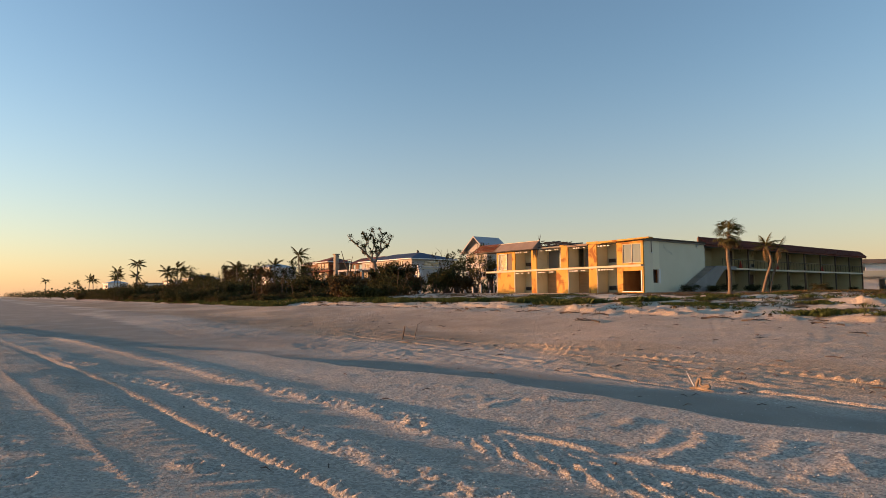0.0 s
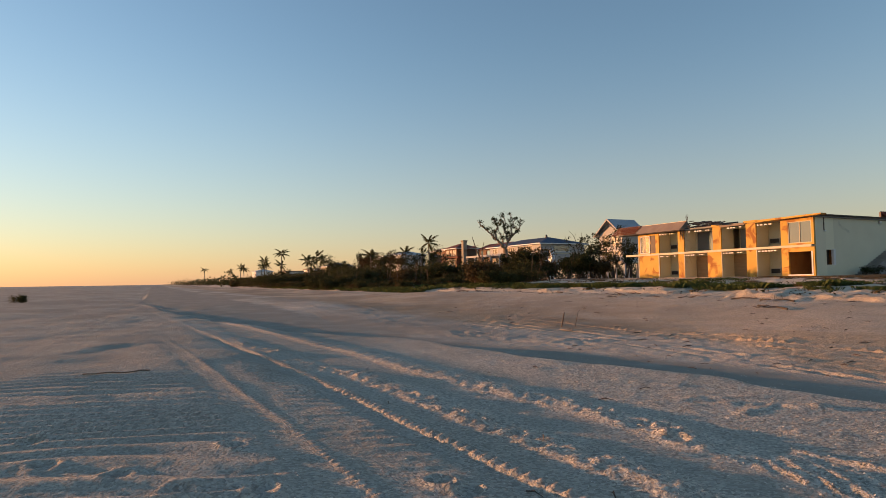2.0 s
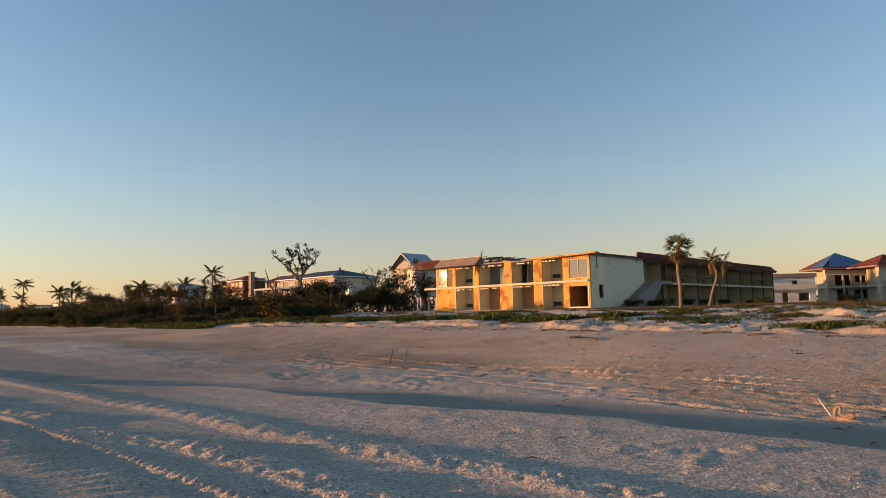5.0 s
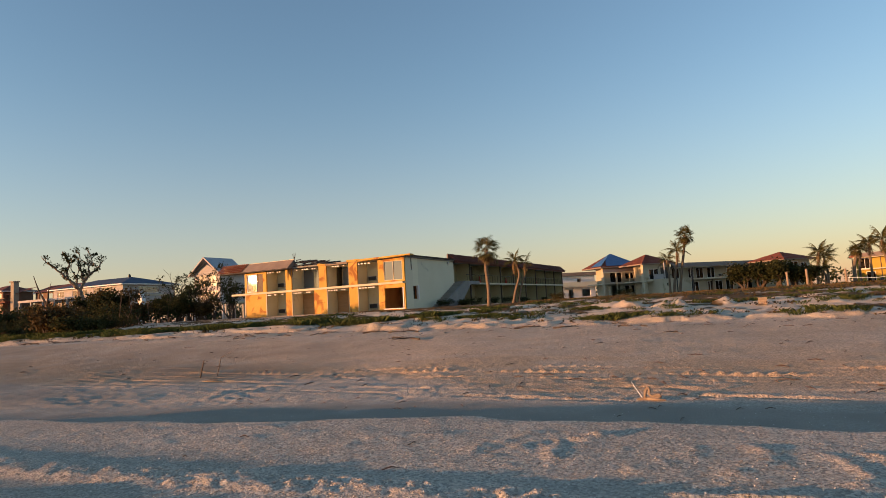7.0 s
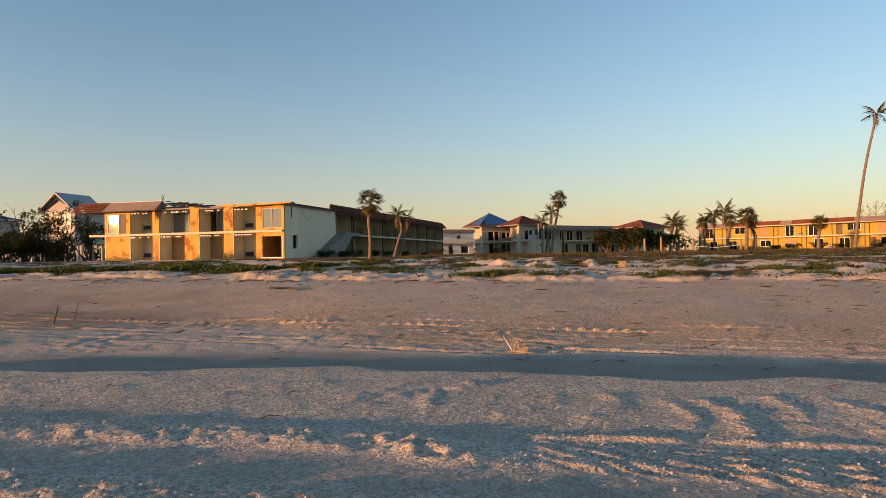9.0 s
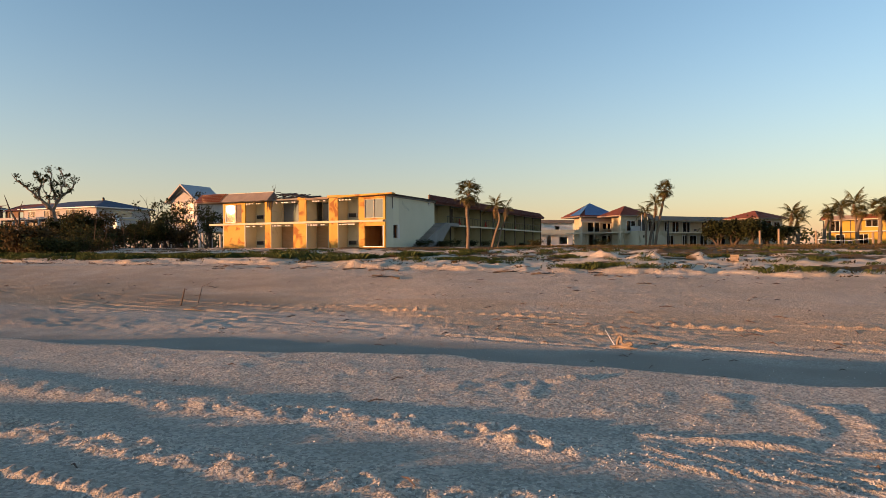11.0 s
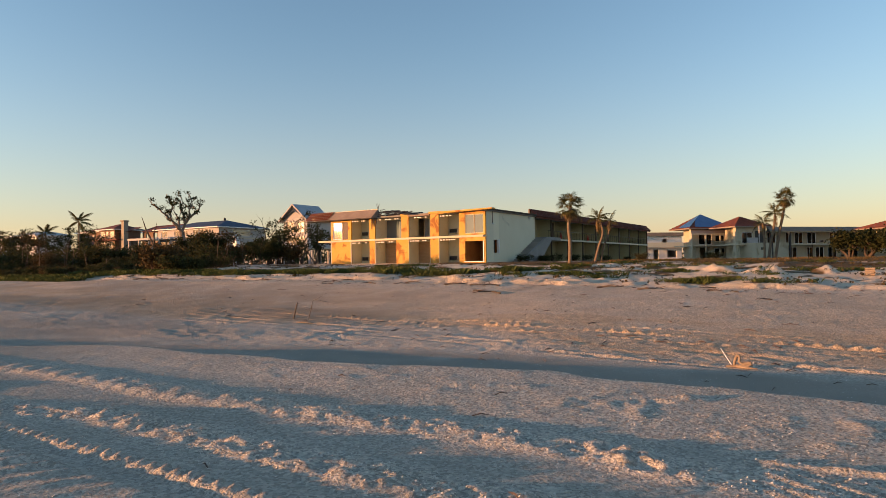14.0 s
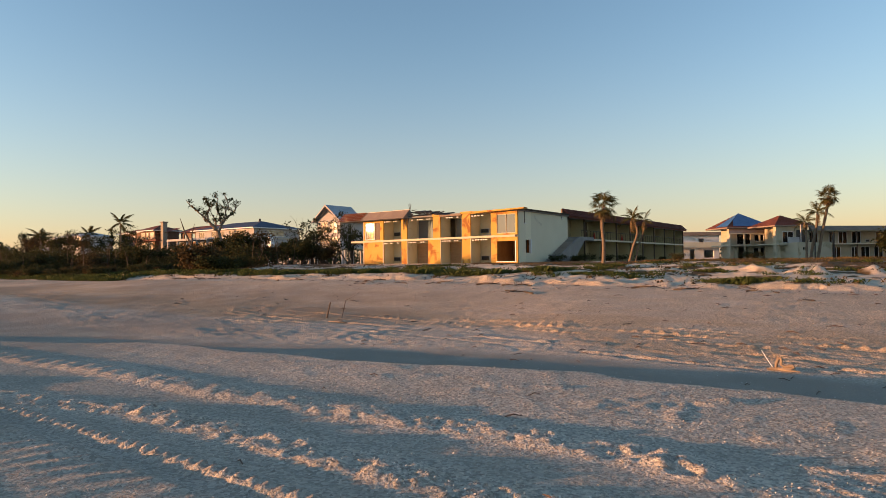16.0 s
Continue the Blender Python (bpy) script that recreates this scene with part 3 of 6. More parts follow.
def looseness(x, y):
    """1 where the sand lies loose and shelly, 0 where it is packed smooth and shade is painted dark."""
    n = ripple_noise
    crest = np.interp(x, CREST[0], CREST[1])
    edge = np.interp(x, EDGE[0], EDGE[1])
    # Painted dark from the crest to where its cast shadow ends.
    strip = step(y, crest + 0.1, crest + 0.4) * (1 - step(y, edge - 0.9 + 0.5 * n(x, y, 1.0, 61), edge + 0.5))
    heap = np.maximum(np.exp(-((y - np.interp(x, BAND_A[0], BAND_A[1])) / 0.45) ** 4) * (1 - step(x, -6.0, -5.4)), np.exp(-((y - np.interp(x, BAND_B[0], BAND_B[1])) / 0.36) ** 4))
    heap = np.maximum(heap, np.maximum(step(y, 5.2, 5.8) * 0.75, step(x, -6.0, -5.4) * step(y, 4.4, 4.7)))
    lanes = np.clip(0.85 - 0.85 * heap, 0, 1) + 0.1 * (1 - step(y, 2.3, 2.9)) + 0.5 * step(-x, 11, 16) * (1 - step(y, 2.5, 4))
    mid = 0.18 * step(y, edge, edge + 1.5) * (1 - step(y, 21, 25)) * np.clip(0.9 + 0.4 * n(x, y * 1.5, 2.2, 64), 0, 1)
    strip = np.maximum(strip, mid)
    # Far along the shore the dark tone stands in for missing sun.
    far = 0.95 * step(-x, 9, 22) * (1 - step(y, 18, 25)) * np.clip(0.8 + 0.5 * n(x, y * 2, 5, 63), 0, 1)
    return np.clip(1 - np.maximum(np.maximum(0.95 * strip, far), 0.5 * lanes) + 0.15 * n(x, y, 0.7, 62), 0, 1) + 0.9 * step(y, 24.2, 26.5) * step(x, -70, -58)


def upper_beach(x, y):
    """1 on the tan upper beach, its colour warmed as by more sun, less on the paler dune."""
    edge = np.interp(x, EDGE[0], EDGE[1]) + 3.5 * step(-x, 8, 16)
    return step(y, edge - 0.4, edge + 1.2) * (1 - 0.35 * step(y, 15, 20)) * (1 - 0.55 * step(y, 24.5, 27)) * np.clip(0.85 + 0.25 * ripple_noise(x, y * 2, 3.1, 65) + 0.3 * grit_noise(x, y * 1.6, 0.9, 66), 0, 1)


def matting(x, y):
    """1 where dead grass and mulch lie thick over the sand behind the dune."""
    n = ripple_noise
    m = step(y, 43, 46.5) * (1 - step(y, 70, 100)) * step(x, -15, -9) + 0.75 * step(y, 43, 47) * (1 - step(y, 70, 100)) * step(x, -46, -30)
    m = m + 0.3 * step(y, 31, 35) * step(x, -13, -6) + 0.5 * step(y, 26, 28)
    m = m + 0.95 * step(y, 27, 30) * step(-x, 66, 74)
    m = m + 0.55 * n(x, y * 1.8, 3.2, 101) + 0.3 * n(x, y * 1.6, 1.0, 102) + 0.2 * n(x, y, 0.35, 103)
    return step(m, 0.62, 0.8) * step(y, 26, 28)


def height_at(x, y):
    return float(ground_height(np.array([float(x)]), np.array([float(y)]))[0])


def spread(knots):
    """Grid lines with the given spacing between the knots."""
    out = []
    for (a, s0), (b, s1) in zip(knots[:-1], knots[1:]):
        p = a
        while p < b:
            out.append(p)
            p += s0 + (s1 - s0) * (p - a) / (b - a)
    return np.array(out + [knots[-1][0]])


gx = spread([(-3000, 400), (-500, 25), (-150, 3), (-60, 0.6), (-28, 0.14), (-16, 0.034), (-3, 0.03), (0.5, 0.045), (8, 0.14), (30, 0.8), (150, 6), (700, 60), (3000, 400)])
gy = spread([(-3000, 400), (-300, 30), (-40, 3), (-8, 0.4), (-1.6, 0.04), (-0.4, 0.032), (5.5, 0.03), (8.8, 0.045), (12, 0.06), (16, 0.09), (24, 0.14), (30, 0.2), (48, 0.35), (60, 2), (150, 10), (600, 80), (3000, 400)])
mx_, my_ = np.meshgrid(gx, gy)
mz_ = ground_height(mx_, my_)
co = np.stack([mx_.ravel(), my_.ravel(), mz_.ravel()], 1)
nx, ny = len(gx), len(gy)
idx = np.arange(nx * ny).reshape(ny, nx)
quads = np.stack([idx[:-1, :-1].ravel(), idx[:-1, 1:].ravel(), idx[1:, 1:].ravel(), idx[1:, :-1].ravel()], 1)
me = bpy.data.meshes.new("ground")
me.vertices.add(len(co))
me.vertices.foreach_set("co", co.astype(np.float32).ravel())
me.loops.add(quads.size)
me.loops.foreach_set("vertex_index", quads.astype(np.int32).ravel())
me.polygons.add(len(quads))
me.polygons.foreach_set("loop_start", np.arange(0, quads.size, 4, dtype=np.int32))
me.polygons.foreach_set("use_smooth", np.ones(len(quads), dtype=bool))
me.update(calc_edges=True)
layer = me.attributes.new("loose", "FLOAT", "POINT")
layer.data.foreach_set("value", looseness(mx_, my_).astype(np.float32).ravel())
layer = me.attributes.new("mulch", "FLOAT", "POINT")
layer.data.foreach_set("value", matting(mx_, my_).astype(np.float32).ravel())
layer = me.attributes.new("upper", "FLOAT", "POINT")
layer.data.foreach_set("value", upper_beach(mx_, my_).astype(np.float32).ravel())
me.materials.append(SAND)
ground = new("ground", me)
ground.matrix_world = SHORE
tagged(ground, "pale shelly beach sand with wheel ruts and low dunes", "ground", kind="structure")
single("water", Form().face((-3000, -3000, -1.0), (3000, -3000, -1.0), (3000, -20, -1.0), (-3000, -20, -1.0)), WATER, SHORE, "calm grey sea along the beach", "water", kind="structure")


# ---- the motel ----
def wall(form, x0, x1, z0, z1, y0, y1, holes=()):
    """A wall along x with rectangular holes (x0, x1, z0, z1) right through it."""
    cuts = sorted({x0, x1, *[h[0] for h in holes], *[h[1] for h in holes]})
    for a, b in zip(cuts[:-1], cuts[1:]):
        over = sorted([h for h in holes if h[0] <= a + 1e-6 and h[1] >= b - 1e-6], key=lambda h: h[2])
        z = z0
        for h in over:
            if h[2] > z + 1e-4:
                form.box(a, b, y0, y1, z, h[2])
            z = h[3]
        if z < z1 - 1e-4:
            form.box(a, b, y0, y1, z, z1)
    return form.weld()


def tiles(form, x0, x1, low, high, pitch=0.3, rows=5, rise=0.06):
    """A slope of barrel tiles along x from the edge low = (y, z) to high."""
    nc = max(2, int((x1 - x0) / pitch * 4))
    for r in range(rows):
        i = len(form.v)
        for k, lift in ((r / rows, 0.05), ((r + 1.12) / rows, 0.0)):
            y, z = low[0] + (high[0] - low[0]) * k, low[1] + (high[1] - low[1]) * k + lift
            for c in range(nc + 1):
                x = x0 + (x1 - x0) * c / nc
                form.v.append((x, y - 0.3 * rise * abs(math.sin(math.pi * c / 4)), z + rise * abs(math.sin(math.pi * c / 4))))
        for c in range(nc):
            form.f.append((i + c, i + c + 1, i + nc + 2 + c, i + nc + 1 + c))
    return form


def window(parent, x0, x1, z0, z1, y, panes=2, frame_mat=WHITE, glass=DARK_GLASS, bar=0.07, name="window"):
    """A framed window in a wall that faces -y, with its panes."""
    w = new(name)
    w.parent = parent
    f = Form()
    for a, b, c, d in ((x0, x1, z0, z0 + bar), (x0, x1, z1 - bar, z1), (x0, x0 + bar, z0 + bar, z1 - bar), (x1 - bar, x1, z0 + bar, z1 - bar)):
        f.box(a, b, y - 0.03, y + 0.09, c, d)
    s = (x1 - x0 - 2 * bar) / panes
    for k in range(1, panes):
        xm = x0 + bar + k * s
        f.box(xm - bar / 2, xm + bar / 2, y - 0.02, y + 0.08, z0 + bar, z1 - bar)
    part("frame", f, frame_mat, w)
    for k in range(panes):
        g = part("pane", Form().box(x0 + bar + k * s, x0 + bar + (k + 1) * s, y + 0.03, y + 0.04, z0 + bar, z1 - bar), glass, w)
        g.visible_shadow = False
    return w


def air_unit(parent, x, y, z, w=0.75, h=0.42):
    body = part("air_conditioner", Form().box(x, x + w, y - 0.16, y + 0.05, z, z + h), METAL, parent, "rusty through-wall air conditioner")
    g = Form().box(x + 0.04, x + w - 0.04, y - 0.175, y - 0.16, z + 0.04, z + h - 0.04)
    part("grille", g, BLACK, body)
    return body


def motel_wing(root, length, units, depth, tile, post, plan, wall_mat=STUCCO, eave=4.85, felt_runs=()):
    """Two storeys of rooms behind a balcony, facing -y, along x from 0. plan: what each unit has, as (kind, x0, x1) by storey."""
    w = length / units
    for s, z0 in enumerate((0.0, 2.65)):
        z1 = 2.45 if s == 0 else eave
        for k in range(units):
            holes, made = [], []
            for kind, a, b in plan[(k + s) % len(plan)]:
                xa, xb = k * w + a * w, k * w + b * w
                lo, hi = (z0 + 0.02, z0 + 2.08) if kind in ("door", "slider", "open", "ply") else (z0 + 0.75, z0 + 2.05)
                if kind != "air":
                    holes.append((xa, xb, lo, hi))
                made.append((kind, xa, xb, lo, hi))
            part("wall", wall(Form(), k * w, (k + 1) * w, z0, z1, 1.7, 1.88, holes), wall_mat, root)
            for kind, xa, xb, lo, hi in made:
                if kind == "door":
                    d = part("door", Form().box(xa + 0.03, xb - 0.03, 1.74, 1.8, lo, hi), DOOR, root)
                    part("door_knob", Form().tube([(xb - 0.15, 1.68, z0 + 1.0), (xb - 0.15, 1.74, z0 + 1.0)], [0.035, 0.02]), METAL, d)
                elif kind == "slider":
                    window(root, xa, xb, lo, hi, 1.72, 2, name="sliding_door")
                elif kind == "window":
                    window(root, xa, xb, lo, hi, 1.72, 2)
                elif kind == "ply":
                    part("plywood_board", Form().box(xa - 0.02, xb + 0.02, 1.66, 1.698, lo, hi), PLY, root)
                elif kind == "air":
                    air_unit(root, xa, 1.7, z0 + 0.25)
    for k in range(units + 1):
        xk = min(max(k * w, 0.08), length - 0.08)
        part("party_wall", Form().box(xk - 0.07, xk + 0.07, 1.88, 1.7 + depth - 0.2, 0, eave), wall_mat, root)
        for z0, z1 in ((0.0, 2.45), (2.65, eave)):
            if post == "fin":
                part("fin_wall", Form().box(xk - 0.06, xk + 0.06, 0.18, 1.698, z0, z1), wall_mat, root)
                # Added post, in place of the dark door slit beside each fin.
                part("post", Form().box(xk - 0.07, xk + 0.07, 0.03, 0.176, z0, z1), DOOR, root, "dark brown post")
            else:
                part("post", Form().box(xk - 0.06, xk + 0.06, 0.05, 0.17, z0, z1), DOOR, root, "dark brown post")
    part("balcony_slab", Form().box(0, length, 0, 1.7 + depth - 0.2, 2.45, 2.65), SLAB, root)
    part("floor_slab", Form().box(-0.1, length + 0.1, -0.1, 1.7 + depth, -0.6, -0.004), CONCRETE, root)
    part("roof_slab", Form().box(0, length, -0.3, 1.7 + depth, eave, eave + 0.2), CONCRETE, root)
    part("back_wall", wall(Form(), 0, length, 0, eave, 1.7 + depth - 0.2, 1.7 + depth), wall_mat, root)
    part("end_wall", Form().box(-0.18, -0.002, 1.7, 1.7 + depth, 0, eave), wall_mat, root)
    part("end_wall", Form().box(length + 0.002, length + 0.18, 1.7, 1.7 + depth, 0, eave), wall_mat, root)
    part("fascia", Form().box(-0.2, length + 0.2, -0.42, -0.302, eave - 0.12, eave + 0.12), tile if tile is TILE_DARK else SLAB, root)
    runs = sorted(felt_runs)
    x = -0.3
    for a, b in (*runs, (length + 0.3, None)):
        if a > x + 0.1:
            part("roof_tiles", tiles(Form(), x, a, (-0.55, eave + 0.0), (0.35, eave + 0.85)), tile, root)
        if b:
            g = Form().face((a, -0.55, eave + 0.04), (b, -0.55, eave + 0.04), (b, 0.35, eave + 0.86), (a, 0.35, eave + 0.86))
            g.face((a, -0.5, eave), (a, 0.4, eave + 0.82), (b, 0.4, eave + 0.82), (b, -0.5, eave))
            part("roofing_felt", g, FELT, root, "bare felt where the tiles are gone")
            x = b
    part("parapet", Form().box(-0.2, length + 0.2, 0.36, 0.5, eave + 0.2, eave + 0.84), FELT, root)
    return root


ROOM_A = (("door", 0.04, 0.24), ("window", 0.36, 0.7))
ROOM_B = (("slider", 0.08, 0.5), ("air", 0.66, 0.8))
ROOM_C = (("ply", 0.3, 0.62), ("air", 0.74, 0.88))
ROOM_D = (("door", 0.72, 0.92), ("air", 0.3, 0.44))
ROOM_E = (("open", 0.1, 0.42), ("door", 0.7, 0.88))

BASE = 1.45
block = thing("motel_block", "storm-gutted two-storey cream motel block with bare rooms", "building", place(-33.4, 48.7, BASE))
E_ = 4.85
# slabs and roof
part("floor_slab", Form().box(-19.9, 0.1, -0.15, 10.5, -0.7, -0.004), CONCRETE, block)
part("balcony_slab", Form().box(-21.7, -0.17, -0.12, 10.3, 2.45, 2.65), SLAB, block, "cream edge of the upper floor slab")
part("roof_slab", Form().box(-13.3, 0.2, 0.02, 10.5, E_, E_ + 0.14), CONCRETE, block)
part("roof_slab", Form().box(-23.0, -13.304, 0.3, 10.5, E_ + 0.1, E_ + 0.3), CONCRETE, block)
# back walls of the nooks, by storey
UP = [(-16.83, -14.17), (-13.4, -9.87), (-8.94, -6.24), (-5.24, -2.89)]
part("room_wall", wall(Form(), -16.83, -2.89, 2.65, E_, 1.7, 1.86, [(-13.3, -11.2, 2.7, 4.7), (-9.15, -7.4, 2.67, 4.65)]), ROOM, block)
part("room_wall", wall(Form(), -16.83, -2.89, 0, 2.45, 1.7, 1.86), ROOM, block)
window(block, -13.3, -11.2, 2.7, 4.7, 1.74, 1, STUCCO, GLASS, bar=0.05, name="sliding_door")
window(block, -8.3, -7.4, 2.67, 4.65, 1.74, 1, STUCCO, GLASS, bar=0.05, name="sliding_door")
part("plywood_board", Form().box(-13.36, -11.9, 1.64, 1.698, 0.05, 2.2), PLY, block, "brown plywood over a doorway")
part("plywood_board", Form().box(-9.1, -7.6, 1.64, 1.698, 0.05, 2.2), PLY, block, "brown plywood over a doorway")
for ax, az in ((-16.75, 3.1), (-16.75, 0.35), (-5.15, 3.0), (-5.15, 0.3)):
    air_unit(block, ax + 0.1, 1.7, az, 0.95, 0.45)
# piers between the nooks
for x0, x1 in ((-14.17, -13.4), (-9.87, -8.94), (-6.24, -5.24)):
    part("pier", Form().box(x0, x1, -0.05, 0.1, 2.65, E_), PANEL, block, "bare sunlit end of a party wall")
    part("party_wall", Form().box(x0 + 0.004, x1 - 0.004, 0.1, 1.698, 2.65, E_), ROOM, block)
    xl = -10.54 if x0 == -9.87 else x0
    part("pier", Form().box(xl, x1, -0.05, 0.1, 0, 2.45), PANEL, block, "stained sunlit wall end")
    part("party_wall", Form().box(xl + 0.004, x1 - 0.004, 0.1, 1.698, 0, 2.45), ROOM, block)
    part("corner_trim", Form().box(x1, x1 + 0.06, -0.06, 0.06, 0, 2.44), SLAB, block)
# the corner bays
bay = wall(Form(), -19.8, -16.83, 2.65, E_, 0, 0.18, [(-19.6, -17.3, 2.72, 4.62)])
part("bay_wall", bay, PANEL, block)
part("bay_side", Form().box(-16.98, -16.832, 0.182, 1.698, 2.65, E_), ROOM, block)
part("bay_side", Form().box(-16.98, -16.832, 0.182, 1.698, 0, 2.45), ROOM, block)
part("bay_wall", Form().box(-19.8, -16.83, 0, 0.18, 0, 2.45), PANEL, block, "stained and peeling sunlit wall board")
part("corner_trim", Form().box(-19.86, -19.74, -0.03, 0.06, 0, 2.44), SLAB, block)
part("corner_trim", Form().box(-16.9, -16.78, -0.03, 0.06, 0, 2.44), SLAB, block)
window(block, -19.58, -18.15, 2.73, 4.6, 0.05, 1, WHITE, SUN_GLASS, 0.06, "sliding_door")
# Dark panel added where there is only a shaded opening.
part("open_door", Form().box(-18.1, -17.34, 0.1, 0.15, 2.73, 4.6), DOOR, block, "dark brown panel in place of a shaded opening")
# Folded yellow sheet, added to give the pane its orange glow.
cur = Form()
for k in range(14):
    xa = -19.5 + k * 0.1
    cur.face((xa, 0.3 + 0.05 * (k % 2), 2.7), (xa + 0.1, 0.3 + 0.05 * ((k + 1) % 2), 2.7), (xa + 0.1, 0.3 + 0.05 * ((k + 1) % 2), 4.6), (xa, 0.3 + 0.05 * (k % 2), 4.6))
part("curtain", cur, PANEL, block, "yellow folded sheet added behind the glass for its orange glow")
part("inner_wall", Form().box(-19.7, -17.0, 2.6, 2.7, 2.65, E_), STUCCO, block)
part("bay_wall", wall(Form(), -2.89, 0, 2.65, E_, 0, 0.18, [(-2.25, -0.2, 2.8, 4.62)]), PANEL, block)
part("bay_wall", wall(Form(), -2.89, 0, 0, 2.45, 0, 0.18, [(-2.25, -0.25, 0.18, 2.08)]), PANEL, block, "sunlit wall with a gaping opening")
window(block, -2.25, -0.2, 2.8, 4.62, 0.05, 2, SLAB, GLASS, 0.06)
part("sill", Form().box(-2.35, -0.12, -0.06, 0.12, 0.1, 0.178), WHITE, block)
part("jamb", Form().box(-0.25, -0.15, -0.04, 0.1, 0.18, 2.1), WHITE, block)
part("bay_side", Form().box(-2.89, -2.74, 0.182, 1.698, 0, 2.45), ROOM, block)
part("bay_side", Form().box(-2.89, -2.74, 0.182, 1.698, 2.65, E_), ROOM, block)
part("dark_room", wall(Form(), -2.7, -0.2, 0, 2.45, 3.6, 3.75), BARE, block, "dim back wall of a gutted room")
part("dark_room", Form().box(-2.735, -2.7, 0.2, 3.6, 0, 2.44), BARE, block)
part("dark_room", wall(Form(), -2.7, -0.2, 2.65, E_, 4.6, 4.75), STUCCO, block)
# row of joist ends under each ceiling
for x0, x1 in UP:
    for zc in (4.62, 2.28):
        x = x0 + 0.12
        while x < x1 - 0.25:
            wj = rng.uniform(0.1, 0.24)
            if rng.random() < 0.8 and x < x1 - 0.5:
                part("joist_end", Form().box(x, x + wj, 0.0, 0.14, zc - 0.05, zc + 0.06), WHITE, block)
            x += wj + rng.uniform(0.06, 0.2)
# side wall with a window hole, end wall, back
part("side_wall", Form().box(-0.16, 0.02, 0.182, 1.5, 0, E_ + 0.12), GABLE_WALL, block, "blank pale end wall with hairline stains")
part("side_wall", Form().box(-0.16, 0.02, 2.55, 10.5, 0, E_ + 0.12), GABLE_WALL, block, "blank pale end wall with hairline stains")
part("side_wall", Form().box(-0.16, 0.02, 1.5, 2.55, 0, 0.95), GABLE_WALL, block)
part("side_wall", Form().box(-0.16, 0.02, 1.5, 2.55, 2.2, E_ + 0.12), GABLE_WALL, block)
# White strip on one side only: the sunlit reveal, put into its colour.
part("window_surround", Form().box(-0.12, 0.07, 2.36, 2.62, 0.9, 2.25), WHITE, block)
# Dark sheet added behind the hole to paint the unlit room.
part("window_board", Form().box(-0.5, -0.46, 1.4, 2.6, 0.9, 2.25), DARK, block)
part("drain_pipe", Form().tube([(0.06, 1.25, 4.9), (0.06, 1.25, 3.8), (0.06, 1.32, 3.75)], [0.035] * 3), DOOR, block, "broken rust-brown drain pipe")
part("lamp_bracket", Form().box(0.02, 0.2, 1.22, 1.32, 3.7, 3.78), WHITE, block)
part("wall_light", Form().tube([(0.02, 9.0, 4.7), (0.2, 9.0, 4.65)], [0.1, 0.12], 8), WHITE, block)
part("back_wall", Form().box(-19.8, -0.2, 10.3, 10.48, 0, E_), STUCCO, block)
part("left_wall", Form().box(-19.98, -19.802, 0.1, 10.3, 0, E_), STUCCO, block)
for x in (-14.1, -9.5, -6.0):
    for z0, z1 in ((0, 2.45), (2.65, E_)):
        part("party_wall", Form().box(x - 0.08, x + 0.08, 1.862, 10.28, z0, z1), STUCCO, block)
# canopy over the corner, coping along the end wall
f = Form()
f.prism([(-4.3, E_ - 0.02), (1.1, E_ + 0.1), (1.1, E_ + 0.22), (-4.3, E_ + 0.16)], -0.7, 0.0)
part("canopy", f, PANEL, block, "cream fascia board over the corner")
part("coping", Form().prism([(-0.3, E_ + 0.12), (0.3, E_ + 0.12), (0.34, E_ + 0.25), (-0.3, E_ + 0.25)], 0.01, 10.5), DARK, block)
for x0, x1, z in ((-9.95, -8.8, 0.0), (-6.4, -5.0, 0.06), (-9.0, -6.3, -0.06), (-5.2, -4.2, 0.02)):
    part("beam", Form().box(x0, x1, -0.12, 0.018, E_ - 0.02 + z, E_ + 0.2 + z), PANEL if x1 - x0 < 2 else FELT, block)
# torn roofing and boards where the roof edge is gone
torn = Form()
for k in range(90):
    x, y = rng.uniform(-13.4, -9.4), rng.uniform(-0.2, 2.2)
    a, l = rng.uniform(-0.5, 0.5), rng.uniform(0.5, 1.6)
    z = E_ + 0.12 + rng.uniform(0, 0.75) * (1 - (x + 13.3) / 5.5)
    torn.tube([(x, y, z), (x + l * math.cos(a), y + l * math.sin(a), z + rng.uniform(-0.12, 0.1))], [rng.uniform(0.02, 0.07)] * 2, 4)
part("torn_roofing", torn, BLACK, block, "torn dark roofing and splintered boards", kind="stuff")
hang = Form()
for k in range(9):
    x = -13.5 + rng.uniform(-0.3, 0.5)
    hang.tube([(x, -0.1, E_), (x + rng.uniform(-0.1, 0.1), -0.12, E_ - rng.uniform(0.4, 1.2))], [0.05, 0.02], 4)
part("hanging_felt", hang, DARK, block)
# the sloped roof skirt, tan with a red end
g = Form()
for a, b in ((-19.6, -13.3),):
    seg = 14
    for k in range(seg):
        p, q = a + (b - a) * k / seg, a + (b - a) * (k + 1) / seg
        za, zb = 0.03 * math.sin(k * 2.1), 0.03 * math.sin((k + 1) * 2.1)
        g.face((p, -0.75, E_ + 0.02 + za), (q, -0.75, E_ + 0.02 + zb), (q, 0.35, E_ + 0.95), (p, 0.35, E_ + 0.95))
part("roof_skirt", g, FELT, block, "tan roofing felt skirt with lifted edge")
part("roof_tiles", tiles(Form(), -23.3, -19.55, (-0.78, E_ - 0.02), (0.35, E_ + 0.95)), TILE, block, "terracotta barrel tiles on the roof skirt")
